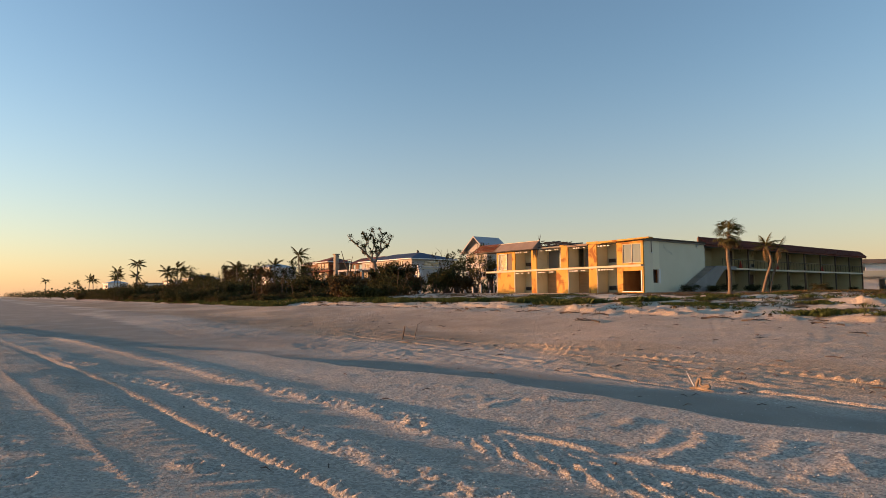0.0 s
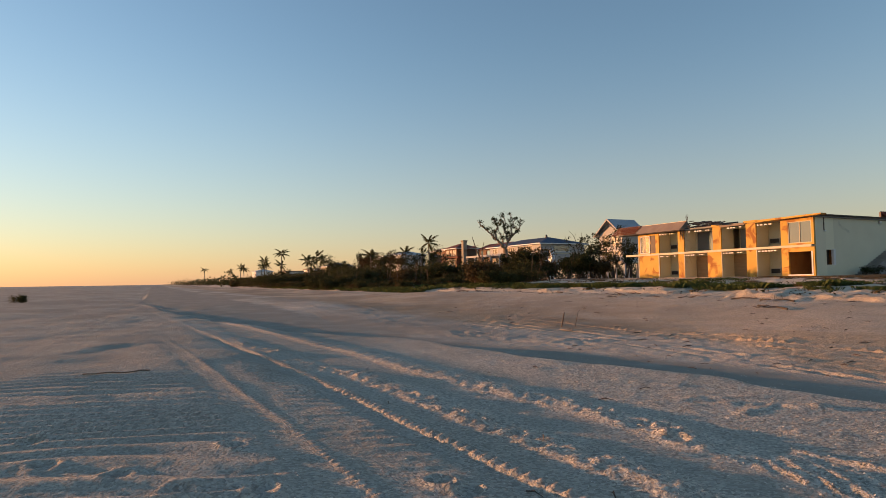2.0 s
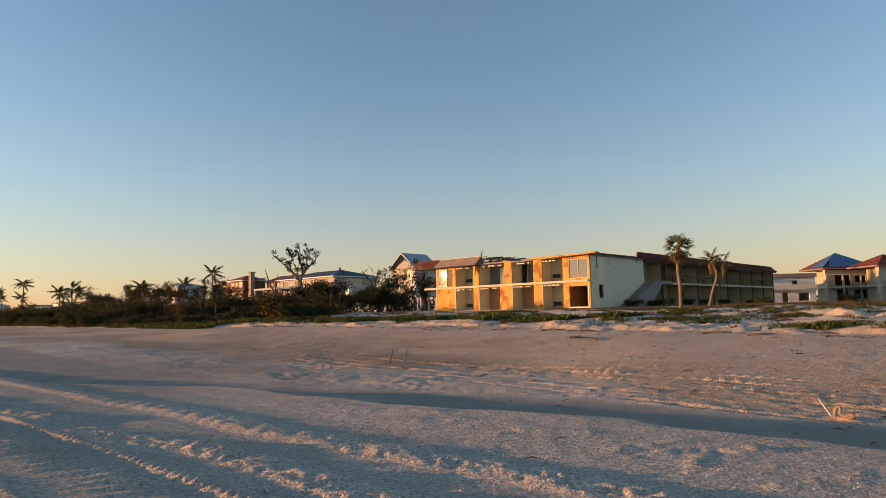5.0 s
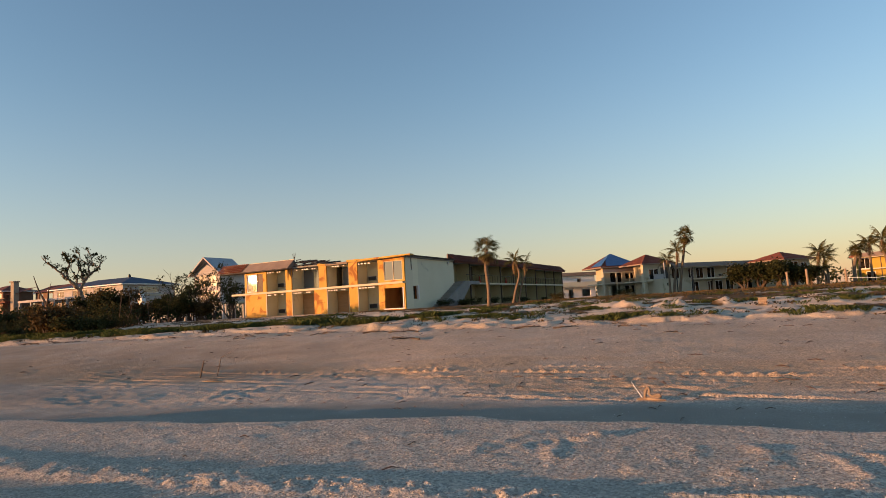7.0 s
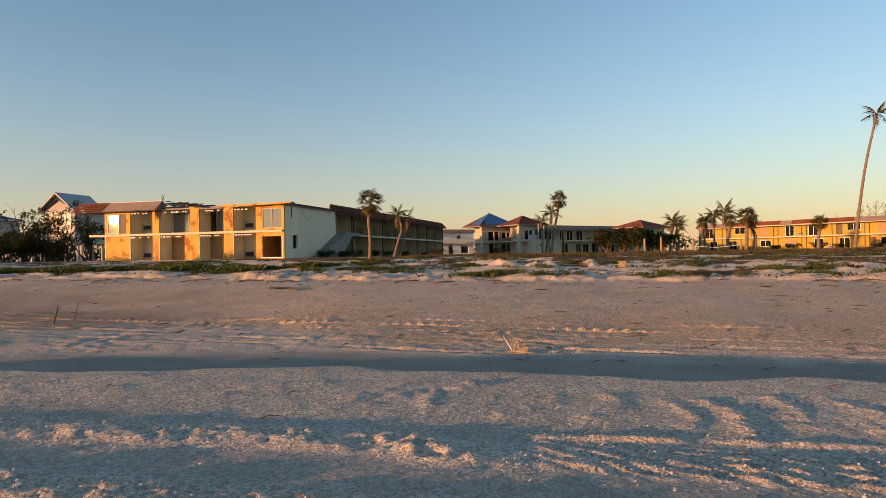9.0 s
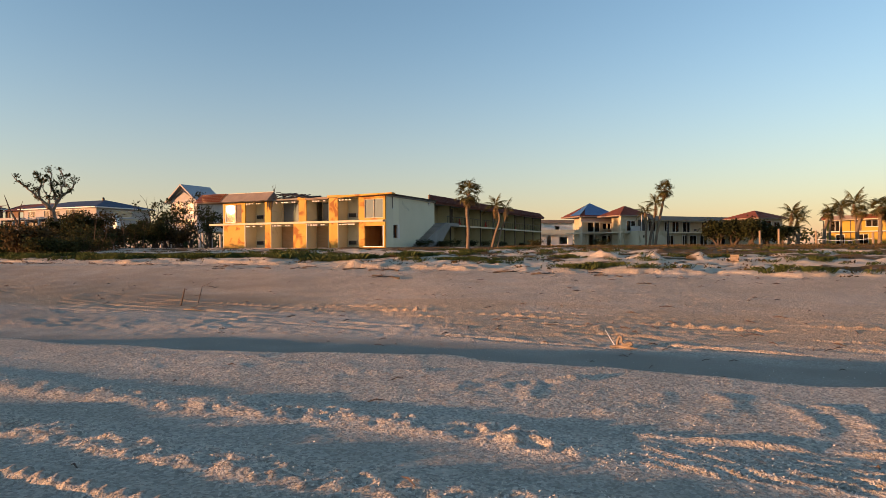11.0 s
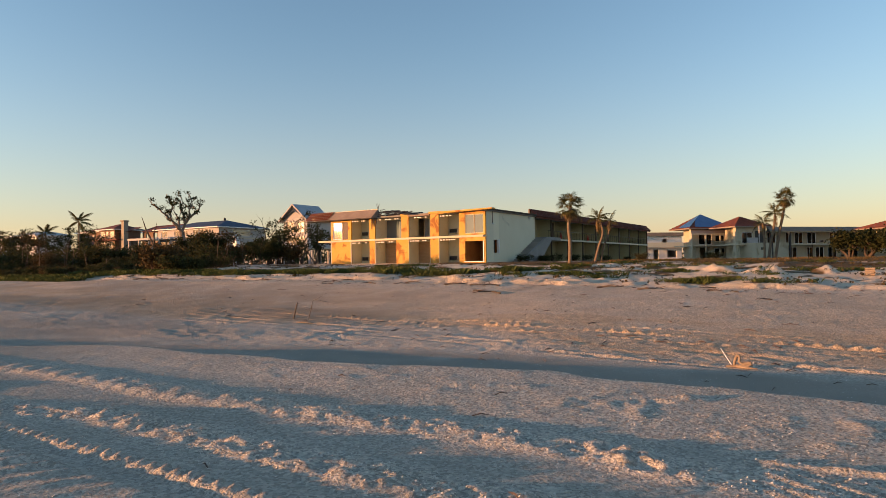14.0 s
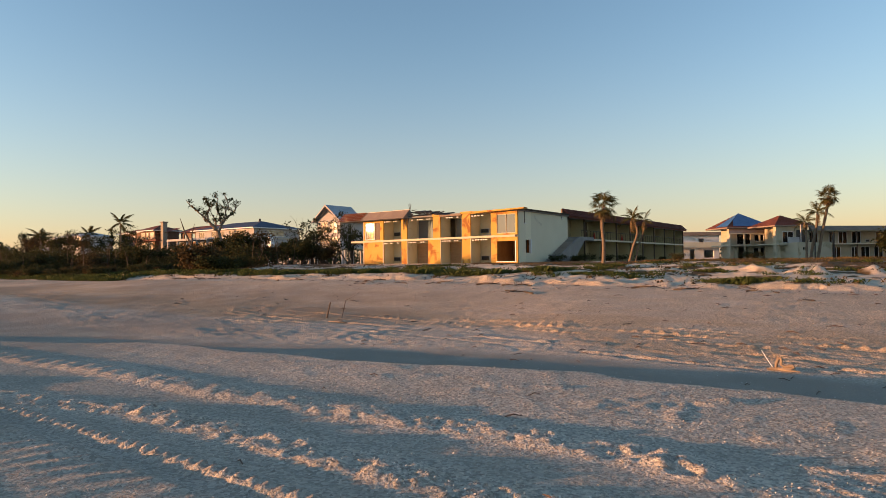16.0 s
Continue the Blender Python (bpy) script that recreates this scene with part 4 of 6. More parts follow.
part("skirt_end", Form().face((-13.3, -0.75, E_), (-13.3, 0.35, E_ + 0.95), (-13.3, 1.2, E_)), FELT, block)
# Soffit and recessed wall are coloured dark to paint the shade there.
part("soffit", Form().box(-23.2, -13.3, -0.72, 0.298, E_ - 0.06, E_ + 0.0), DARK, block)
part("ridge_board", Form().box(-23.2, -13.32, 0.33, 0.5, E_ + 0.3, E_ + 0.98), SLAB, block)
part("rear_wing", wall(Form(), -23.0, -19.99, 0, E_, 3.2, 10.3, [(-22.4, -21.4, 0.05, 2.1), (-22.4, -20.6, 3.4, 4.5)]), DARK, block, "recessed wall under the roof end, coloured dark for its shade")
twig = Form()
for k in range(5):
    twig.tube([(-13.4, 0.5, E_ + 0.9), (-13.4 + rng.uniform(-0.25, 0.25), 0.5, E_ + rng.uniform(1.2, 1.7))], [0.03, 0.01], 4)
part("broken_vent", twig, DARK, block)

# outdoor stair against the end wall
stair = thing("stair", "grey concrete outdoor stair against the end wall", "stair", place(-33.4, 48.7, BASE))
s = Form()
sec = [(5.0, -0.3), (10.3, -0.3), (10.3, 0.85), (12.2, 2.35), (14.6, 2.35), (14.6, 2.7), (10.9, 2.7), (5.0, 0.12)]
i = len(s.v)
s.v += [(x, y, z) for x in (1.02, 1.2) for y, z in sec]
k = len(sec)
s.f += [tuple(range(k)), tuple(range(2 * k - 1, k - 1, -1))] + [(j, k + j, k + (j + 1) % k, (j + 1) % k) for j in range(k)]
part("stringer", s, CONCRETE, stair)
for k in range(15):
    y = 5.2 + k * 0.385
    part("tread", Form().box(0.024, 1.018, y, y + 0.4, max(0.0, k * 0.178 - 0.1), (k + 1) * 0.178), CONCRETE, stair)
part("landing", Form().box(0.024, 1.018, 10.98, 14.6, 2.5, 2.66), CONCRETE, stair)

wing = thing("motel_wing", "long two-storey motel wing in shade with dark tile eaves", "building", place(-33.6, 59.35, BASE, 90))
motel_wing(wing, 43.2, 9, 18.2, TILE_DARK, "fin", [ROOM_D, ROOM_A, ROOM_D, ROOM_C, ROOM_D], wall_mat=WING_WALL)
rail = thing("balcony_railing", "thin dark metal balcony railing along the wing", "railing", place(-33.6, 59.35, BASE, 90))
for k in range(46):
    part("baluster", Form().box(4.2 + k * 0.85, 4.23 + k * 0.85, 0.2, 0.23, 2.65, 3.55), BLACK, rail)
part("handrail", Form().box(4.1, 43.0, 0.18, 0.24, 3.55, 3.6), BLACK, rail)
for k, (px_, hh) in enumerate(((5.6, 1.0), (9.5, 0.85), (18.5, 0.8), (25.0, 0.75), (31.5, 0.7))):
    f = Form()
    f.face((px_ - 0.25, 0.9, 2.66), (px_ + 0.25, 0.9, 2.66), (px_ + 0.06, 1.0, 2.66 + hh), (px_ - 0.06, 1.0, 2.66 + hh))
    f.box(px_ - 0.25, px_ + 0.25, 0.7, 1.2, 2.654, 2.7)
    f.tube([(px_, 0.95, 2.7), (px_, 0.95, 2.66 + hh)], [0.2, 0.04], 8)
    single("traffic_cone", f, RED, place(-33.6, 59.35, BASE, 90), "faded red plastic cone on the balcony", "cone", group="cones on the balcony")

# middle building with its two hipped towers, and the sunlit wing
mid_m = SHORE @ pose(-17.5, 121.0, BASE, 0, 0, 47)
mid = thing("motel_centre", "shaded cream motel building with wide dark glazing", "building", mid_m)
motel_wing(mid, 27.0, 6, 8, TILE, "post", [(("slider", 0.1, 0.52), ("air", 0.7, 0.82)), (("slider", 0.2, 0.6),), (("slider", 0.08, 0.36), ("slider", 0.5, 0.9))], felt_runs=((-0.3, 22.0),))


def hip_tower(name, label, m, w, d, h, roof_mat, rise, over=0.9, patch=None):
    t = thing(name, label, "building", m)
    part("wall", wall(Form(), -w / 2, w / 2, 0, h, -d / 2, -d / 2 + 0.2, [(-w * 0.38, -w * 0.02, 0.05, 2.2), (w * 0.12, w * 0.4, 0.6, 2.1), (-w * 0.3, w * 0.05, 2.75, 4.7), (w * 0.15, w * 0.4, 3.3, 4.5)]), STUCCO, t)
    window(t, -w * 0.3, w * 0.05, 2.75, 4.7, -d / 2 + 0.05, 2, WHITE, name="sliding_door")
    window(t, w * 0.15, w * 0.4, 3.3, 4.5, -d / 2 + 0.05, 2)
    window(t, w * 0.12, w * 0.4, 0.6, 2.1, -d / 2 + 0.05, 2)
    part("wall", Form().box(-w / 2, -w / 2 + 0.2, -d / 2 + 0.2, -d / 2 + 0.9, 0, h), STUCCO, t)
    part("wall", Form().box(-w / 2 + 2.6, -w / 2 + 2.8, -d / 2 + 0.9, d / 2, 0, h), STUCCO, t)
    part("wall", Form().box(w / 2 - 0.2, w / 2, -d / 2 + 0.2, d / 2, 0, h), STUCCO, t)
    part("wall", Form().box(-w / 2 + 2.8, w / 2 - 0.2, d / 2 - 0.2, d / 2, 0, h), STUCCO, t)
    part("floor_band", Form().box(-w / 2 - 0.05, w / 2 + 0.05, -d / 2 - 0.9, d / 2, 2.45, 2.65), SLAB, t)
    part("eave", Form().box(-w / 2 - over, w / 2 + over, -d / 2 - over, d / 2 + over, h, h + 0.2), FELT, t)
    a, b = w / 2 + over, d / 2 + over
    top = (0, 0, h + 0.2 + rise)
    c = [(-a, -b, h + 0.2), (a, -b, h + 0.2), (a, b, h + 0.2), (-a, b, h + 0.2)]
    for k in range(4):
        f = Form()
        p, q = Vector(c[k]), Vector(c[(k + 1) % 4])
        for r in range(9):
            k0, k1 = r / 9, (r + 1) / 9
            l = Vector((0, 0, 0.06))
            f.face(p.lerp(Vector(top), k0) + l, q.lerp(Vector(top), k0) + l, q.lerp(Vector(top), k1), p.lerp(Vector(top), k1))
            f.face(p.lerp(Vector(top), k0), q.lerp(Vector(top), k0), q.lerp(Vector(top), k0) + l, p.lerp(Vector(top), k0) + l)
        part("roof_face", f, roof_mat, t)
    if patch:
        p, q, v = Vector(c[0]), Vector(c[1]), Vector(top)
        l = Vector((0, -0.05, 0.1))
        part("tarpaulin", Form().face(p.lerp(q, 0.12).lerp(v, 0.04) + l, q.lerp(v, 0.03) + l, v + l, p.lerp(v, 0.5) + l), patch, t, "blue tarpaulin over broken tiles")
        p, q = Vector(c[1]), Vector(c[2])
        l = Vector((0.05, 0, 0.1))
        part("tarpaulin", Form().face(p.lerp(v, 0.03) + l, q.lerp(v, 0.1) + l, v + l), patch, t)
        p, q = Vector(c[3]), Vector(c[0])
        l = Vector((-0.05, 0, 0.1))
        part("tarpaulin", Form().face(q.lerp(p, 0.55).lerp(v, 0.03) + l, q.lerp(v, 0.03) + l, v + l), patch, t)
    return t


tower = hip_tower("blue_roof_tower", "cream two-storey tower with tiled hip roof under blue tarpaulin", SHORE @ pose(-29.3, 122.5, BASE, 0, 0, 42) @ Matrix.Diagonal((0.77, 0.77, 1, 1)), 9.5, 8.0, 5.6, TILE_DARK, 2.7, patch=BLUE_TARP)
tower2 = hip_tower("red_roof_tower", "white two-storey tower with dark red hip roof", SHORE @ pose(-22.0, 119.0, BASE, 0, 0, 46) @ Matrix.Diagonal((0.8, 0.8, 1, 1)), 7.4, 7.0, 5.5, TILE_DARK, 1.9)
part("column", Form().tube([(1.2, -4.6, 0), (1.2, -4.6, 5.9)], [0.12, 0.12], 10), SHADED_SIDING, tower2)
tower3 = hip_tower("corner_tower", "low cream corner tower with terracotta hip roof", SHORE @ pose(0.6, 133.5, BASE, 0, 0, 47), 6.5, 7.0, 5.0, TILE_DARK, 1.6)
part("balustrade", Form().box(-1.6, 1.0, -4.44, -4.36, 2.65, 3.7), SHADED_SIDING, tower2, "white panelled balcony front")
part("railing", Form().box(1.3, 4.0, -4.44, -4.4, 3.5, 3.56).box(1.3, 4.0, -4.44, -4.4, 2.75, 2.8), BLACK, tower2)
for k in range(14):
    part("baluster", Form().box(1.35 + k * 0.2, 1.38 + k * 0.2, -4.43, -4.41, 2.8, 3.5), BLACK, tower2)
# No hole here: a dark sheet paints the shade of the doorway.
part("open_doorway", Form().box(1.0, 3.2, -3.53, -3.504, 2.68, 4.9), DARK, tower2, "dark sheet painting a shaded doorway on the upper floor")
skirt = thing("porch_roof", "grey felt porch roof over a cream gallery", "roof", SHORE @ pose(-29.3, 122.5, BASE, 0, 0, 42) @ Matrix.Diagonal((0.77, 0.77, 1, 1)))
part("skirt", Form().face((-5.6, -5.6, 4.75), (5.8, -5.6, 4.75), (4.8, -4.1, 5.6), (-4.8, -4.1, 5.6)), FELT, skirt)
part("fascia", Form().box(-5.6, 5.8, -5.6, -5.5, 4.55, 4.74), SLAB, skirt)
for x in (-5.3, -1.8, 1.9, 5.5):
    part("column", Form().box(x - 0.14, x + 0.14, -5.45, -5.2, -0.2, 4.56), STUCCO, skirt)
part("gallery_floor", Form().box(-5.6, 5.8, -5.5, -4.0, 2.45, 2.65), SLAB, skirt)
annex = thing("annex", "flat white two-storey annex between the buildings", "building", SHORE @ pose(-40.5, 128.0, BASE, 0, 0, 40))
part("wall", wall(Form(), -5, 7, 0, 5.0, 0, 0.2, [(-3.8, -2.2, 0.05, 1.8), (1.0, 2.1, 0.05, 2.1), (4.0, 6.0, 0.5, 2.0), (-3, -1, 3.2, 4.4), (3, 4, 3.2, 4.4)]), WHITE, annex)
part("wall", Form().box(-5, 7, 5.8, 6, 0, 5), WHITE, annex)
part("side", Form().box(-5.2, -5.002, 0, 6, 0, 5), WHITE, annex)
part("side", Form().box(7.002, 7.2, 0, 6, 0, 5), WHITE, annex)
part("roof", Form().box(-5.5, 7.5, -0.6, 6.3, 5.0, 5.7), FELT, annex)
part("balcony", Form().box(-5.2, 7.2, -1.2, -0.002, 2.5, 2.7), SLAB, annex)
part("railing", Form().box(-5.2, 7.2, -1.2, -1.15, 2.7, 3.6), GABLE_WALL, annex)
low = thing("garden_wall", "plain pale stucco garden wall and gate", "wall", SHORE @ pose(-20.8, 112.0, BASE, 0, 0, 47))
part("wall", wall(Form(), 3.2, 9.2, 0, 2.75, 0, 0.3, [(3.9, 4.4, 1.5, 2.0)]), STUCCO, low)
part("wall", Form().box(2.9, 3.198, 0.0, 3.0, 0, 2.75), STUCCO, low)
part("gate_post", Form().box(9.5, 9.7, -0.1, 0.1, 0, 4.4), BLACK, low)
part("gate_post", Form().box(6.0, 6.15, -0.12, -0.002, 0, 4.2), BLACK, low)

east = thing("motel_east_wing", "sunlit yellow motel wing with balcony and terracotta skirt", "building", SHORE @ pose(13.0, 141.5, BASE, 0, 0, -37))
motel_wing(east, 62.0, 12, 9, TILE, "post", [(("slider", 0.3, 0.62), ("air", 0.76, 0.88)), (("slider", 0.1, 0.45),), (("door", 0.06, 0.22), ("window", 0.36, 0.78)), (("ply", 0.3, 0.66),)], felt_runs=((1.0, 6.5), (17.0, 19.0), (29.5, 37.5)), wall_mat=OCHRE)


# ---- plants ----
def fan_frond(length, seed):
    """A fan leaf of a cabbage palm: stalk along x, blades drooping at their tips."""
    r = random.Random(seed)
    f = Form()
    st = length * 0.45
    f.tube([(0, 0, 0), (st * 0.6, 0, 0.05), (st, 0, 0.02)], [0.025, 0.018, 0.012], 3)
    for k in range(17):
        a = math.radians(-110 + 220 * k / 16)
        l = length * 0.6 * (1 - 0.25 * abs(a) / 2) * r.uniform(0.85, 1.1)
        d = Vector((math.cos(a), math.sin(a), 0))
        s = Vector((-math.sin(a), math.cos(a), 0)) * 0.045
        b = Vector((st, 0, 0.02))
        m = b + d * l * 0.6 + Vector((0, 0, 0.03 - 0.1 * abs(math.sin(a))))
        t = b + d * l * 0.95 + Vector((0, 0, -0.28 * l - 0.15 * abs(math.sin(a)) * l))
        f.face(b, m - s, m + s)
        f.face(m - s, t, m + s)
    return f


def feather_frond(length, seed, droop=0.5, torn=0.0, blade=0.035):
    """A feather leaf of a coconut palm, arched, with hanging leaflets."""
    r = random.Random(seed)
    f = Form()
    pts = []
    for k in range(9):
        u = k / 8
        pts.append(Vector((length * u * (1 - 0.18 * u * droop), 0, length * (0.28 * u - droop * 0.75 * u * u))))
    f.tube(pts, [0.035 * (1 - 0.85 * k / 8) + 0.004 for k in range(9)], 3)
    for k in range(26):
        u = 0.16 + 0.83 * k / 25
        i = min(7, int(u * 8))
        p = pts[i].lerp(pts[i + 1], u * 8 - i)
        d = (pts[i + 1] - pts[i]).normalized()
        for s in (-1, 1):
            if r.random() < torn:
                continue
            l = length * 0.3 * math.sin(math.pi * (0.12 + 0.8 * u)) * r.uniform(0.8, 1.15)
            out = Vector((0.35, s * 0.75, -0.55 - 0.4 * r.random())).normalized()
            w = d * blade
            f.face(p - w, p + w, p + out * l)
    return f


FANS = [fan_frond(1.45, k).mesh("frond", FROND) for k in range(4)]
FANS_DRY = [fan_frond(1.2, 10 + k).mesh("frond", FROND_DEAD) for k in range(3)]
FEATHERS = [feather_frond(2.4, k, 0.45 + 0.12 * k, 0.12).mesh("frond", FROND) for k in range(5)]
FEATHERS_DRY = [feather_frond(2.0, 20 + k, 1.0, 0.45).mesh("frond", FROND_DEAD) for k in range(2)]


def trunk_form(pts, r0, r1, n=9, ring=0.12):
    """A ringed trunk along a smooth line through the given points."""
    p = [Vector(q) for q in pts]
    line, rad = [], []
    m = max(10, int(p[-1].z / 0.3))
    for k in range(m + 1):
        u = k / m * (len(p) - 1)
        i = min(int(u), len(p) - 2)
        a, b, c, d = p[max(i - 1, 0)], p[i], p[i + 1], p[min(i + 2, len(p) - 1)]
        t = u - i
        line.append(0.5 * ((2 * b) + (c - a) * t + (2 * a - 5 * b + 4 * c - d) * t * t + (3 * b - a - 3 * c + d) * t ** 3))
        rad.append((r0 + (r1 - r0) * k / m) * (1 + ring * (k % 2)) * (1.35 if k == 0 else 1))
    return Form().tube(line, rad, n)


def palm(label, x, y, pts, kind="fan", size=1.0, count=26, dry=6, r0=0.19, r1=0.14, seed=1, wind=(0, 0), group="palms", z=None):
    r = random.Random(seed)
    t = thing("palm_tree", label, "palm", place(x, y, (height_at(x, y) if z is None else z) - 0.05), group)
    part("trunk", trunk_form(pts, r0, r1), PALM_BARK, t, smooth=True)
    top = Vector(pts[-1])
    if kind == "fan":
        boots = Form()
        for k in range(26):
            a, zz = r.uniform(0, 6.28), -r.uniform(0.0, 1.0)
            d = Vector((math.cos(a), math.sin(a), 0.9))
            b = top + Vector((0, 0, zz)) + Vector((d.x, d.y, 0)) * r1 * 0.7
            boots.tube([b, b + d * r.uniform(0.12, 0.3)], [0.05, 0.02], 4)
        part("boot_stubs", boots, FROND_DEAD, t)
    for k in range(count + dry):
        dead = k >= count
        az = k * 137.5 + r.uniform(-15, 15)
        if dead:
            el = r.uniform(-80, -50)
        elif kind == "fan":
            el = 75 - 120 * (k + 0.5) / count + r.uniform(-8, 8)
        else:
            el = 68 - 85 * (k + 0.5) / count + r.uniform(-8, 8)
        meshes = (FANS_DRY if dead else FANS) if kind == "fan" else (FEATHERS_DRY if dead else FEATHERS)
        ob = part("frond", meshes[k % len(meshes)], None, t)
        q = Euler((r.uniform(-0.4, 0.4), -math.radians(el), math.radians(az))).to_matrix()
        d = q @ Vector((1, 0, 0)) + Vector((wind[0], wind[1], 0))
        rot = d.to_track_quat("X", "Z").to_matrix().to_4x4()
        ob.matrix_basis = Matrix.Translation(top + Vector((0, 0, 0.02 * (k % 3)))) @ rot @ Matrix.Diagonal((size * r.uniform(0.85, 1.1),) * 3 + (1,))
    return t


def far_palm(x, y, tall, seed, ragged=0.3, z=None):
    """A palm too far to tell its leaves apart."""
    r = random.Random(seed)
    t = thing("palm_tree", "dark wind-torn coconut palm above the scrub", "palm", place(x, y, (height_at(x, y) if z is None else z) - 0.05), "far palms")
    lean = (r.uniform(-0.8, 0.8), r.uniform(-0.5, 0.5))
    top = Vector((lean[0], lean[1], tall))
    part("trunk", trunk_form([(0, 0, 0), (lean[0] * 0.2, lean[1] * 0.2, tall * 0.5), tuple(top)], 0.2, 0.13, 6), PALM_BARK, t)
    f = Form()
    for k in range(15):
        if r.random() < ragged:
            continue
        g = feather_frond(r.uniform(2.4, 3.6), k + seed, r.uniform(0.5, 1.0), 0.1, 0.085)
        m = Matrix.Translation(top) @ Euler((r.uniform(-0.3, 0.3), -radians(70 - 100 * k / 15), radians(k * 137.5))).to_matrix().to_4x4()
        i = len(f.v)
        f.v += [tuple(m @ Vector(v)) for v in g.v]
        f.f += [tuple(i + j for j in q) for q in g.f]
    part("crown", f, FROND, t)
    return t


def branches(form, r, p, d, length, radius, level, tips, spread_=0.7, n=5, up=0.15):
    pts, rad = [p.copy()], [radius]
    q = p.copy()
    dd = d.normalized()
    for k in range(4):
        dd = (dd + Vector((r.uniform(-1, 1), r.uniform(-1, 1), r.uniform(-0.6, 1) * 0.6)) * 0.28 + Vector((0, 0, up * 0.3))).normalized()
        q = q + dd * length / 4
        pts.append(q.copy())
        rad.append(radius * (1 - 0.13 * (k + 1)))
    form.tube(pts, rad, n, False)
    if level == 0:
        tips.append((q, dd))
        return
    for k in range(r.choice((2, 2, 3))):
        a = pts[r.choice((2, 3, 4, 4))]
        e = (dd + Vector((r.uniform(-1, 1), r.uniform(-1, 1), r.uniform(-0.5, 0.9))) * spread_).normalized()
        branches(form, r, a, e, length * r.uniform(0.6, 0.85), radius * 0.58, level - 1, tips, spread_, max(3, n - 1), up)
    tips.append((q, dd))


def leaf_cloud(form, r, c, size, count, leaf, flat=0.7):
    for k in range(count):
        v = Vector((r.gauss(0, 1), r.gauss(0, 1), r.gauss(0, flat)))
        p = c + v * size * 0.45
        a = Vector((r.uniform(-1, 1), r.uniform(-1, 1), r.uniform(-0.7, 0.7))).normalized() * leaf * r.uniform(0.7, 1.3)
        b = a.cross(Vector((r.uniform(-1, 1), r.uniform(-1, 1), r.uniform(-1, 1)))).normalized() * leaf * 0.42
        form.face(p, p + a * 0.5 + b, p + a, p + a * 0.5 - b)


def broad_tree(label, x, y, tall, seed, stems=3, level=3, leaves=22, leaf=0.2, mat=LEAF, clump=0.55, bare=0.0, group="trees", lean=(0, 0), z=None, spread_=0.7, radius=0.13, name="tree"):
    r = random.Random(seed)
    t = thing(name, label, name, place(x, y, (height_at(x, y) if z is None else z) - 0.08), group)
    f, tips = Form(), []
    for s in range(stems):
        d = Vector((r.uniform(-0.5, 0.5) + lean[0], r.uniform(-0.5, 0.5) + lean[1], 1.0))
        branches(f, r, Vector((r.uniform(-0.25, 0.25), r.uniform(-0.25, 0.25), 0)), d, tall * 0.42, radius * r.uniform(0.8, 1.2), level, tips, spread_)
    part("trunk", f, BARK_DARK, t)
    g = Form()
    for p, d in tips:
        if r.random() >= bare:
            leaf_cloud(g, r, p, clump * r.uniform(0.6, 1.3), int(leaves * r.uniform(0.5, 1.4)), leaf)
    if g.f:
        part("crown", g, mat, t)
    return t


# main cabbage palm, the leaning one, the tall one and the groups
palm("cabbage palm with full round head and hanging dry fronds", -24.1, 46.2, [(0, 0, 0), (0.05, 0.02, 1.6), (-0.05, 0, 3.2), (0.12, 0, 4.6)], "fan", 1.02, 17, 2, 0.15, 0.12, 1, z=1.32)
palm("leaning palm with drooping windblown head", -23.4, 50.0, [(0, 0, 0), (0.35, 0, 1.3), (0.75, 0, 2.6), (0.35, 0, 3.7)], "feather", 0.62, 11, 5, 0.12, 0.08, 2, (0.0, 0.0), z=1.42)
palm("second stem of the leaning palm, nearly bare", -23.0, 50.3, [(0, 0, 0), (0.3, 0, 1.4), (0.75, 0, 2.6), (0.8, 0, 3.5)], "feather", 0.5, 6, 5, 0.08, 0.06, 3, z=1.42)
palm("tall slender coconut palm with small torn head", 15.8, 62.0, [(0, 0, 0), (0.35, 0, 3.0), (1.0, 0, 7.5), (1.95, 0, 12.0)], "feather", 0.7, 9, 3, 0.14, 0.085, 4, (-0.1, 0), z=1.42)
palm("tall fan palm behind the coconut palms", -12.3, 75.5, [(0, 0, 0), (0.4, 0, 2.6), (0.9, 0, 5.2), (1.1, 0, 6.6)], "fan", 0.95, 18, 5, 0.15, 0.12, 5)
palm("coconut palm leaning over the garden wall", -12.9, 75.0, [(0, 0, 0), (0.25, 0, 1.8), (0.6, 0, 3.6), (0.7, 0, 4.9)], "feather", 0.8, 11, 4, 0.15, 0.1, 6)
palm("small coconut palm with a thin trunk", -13.3, 75.2, [(0, 0, 0), (0.02, 0, 1.6), (0.0, 0, 3.0), (-0.1, 0, 4.0)], "feather", 0.7, 10, 4, 0.12, 0.08, 7)
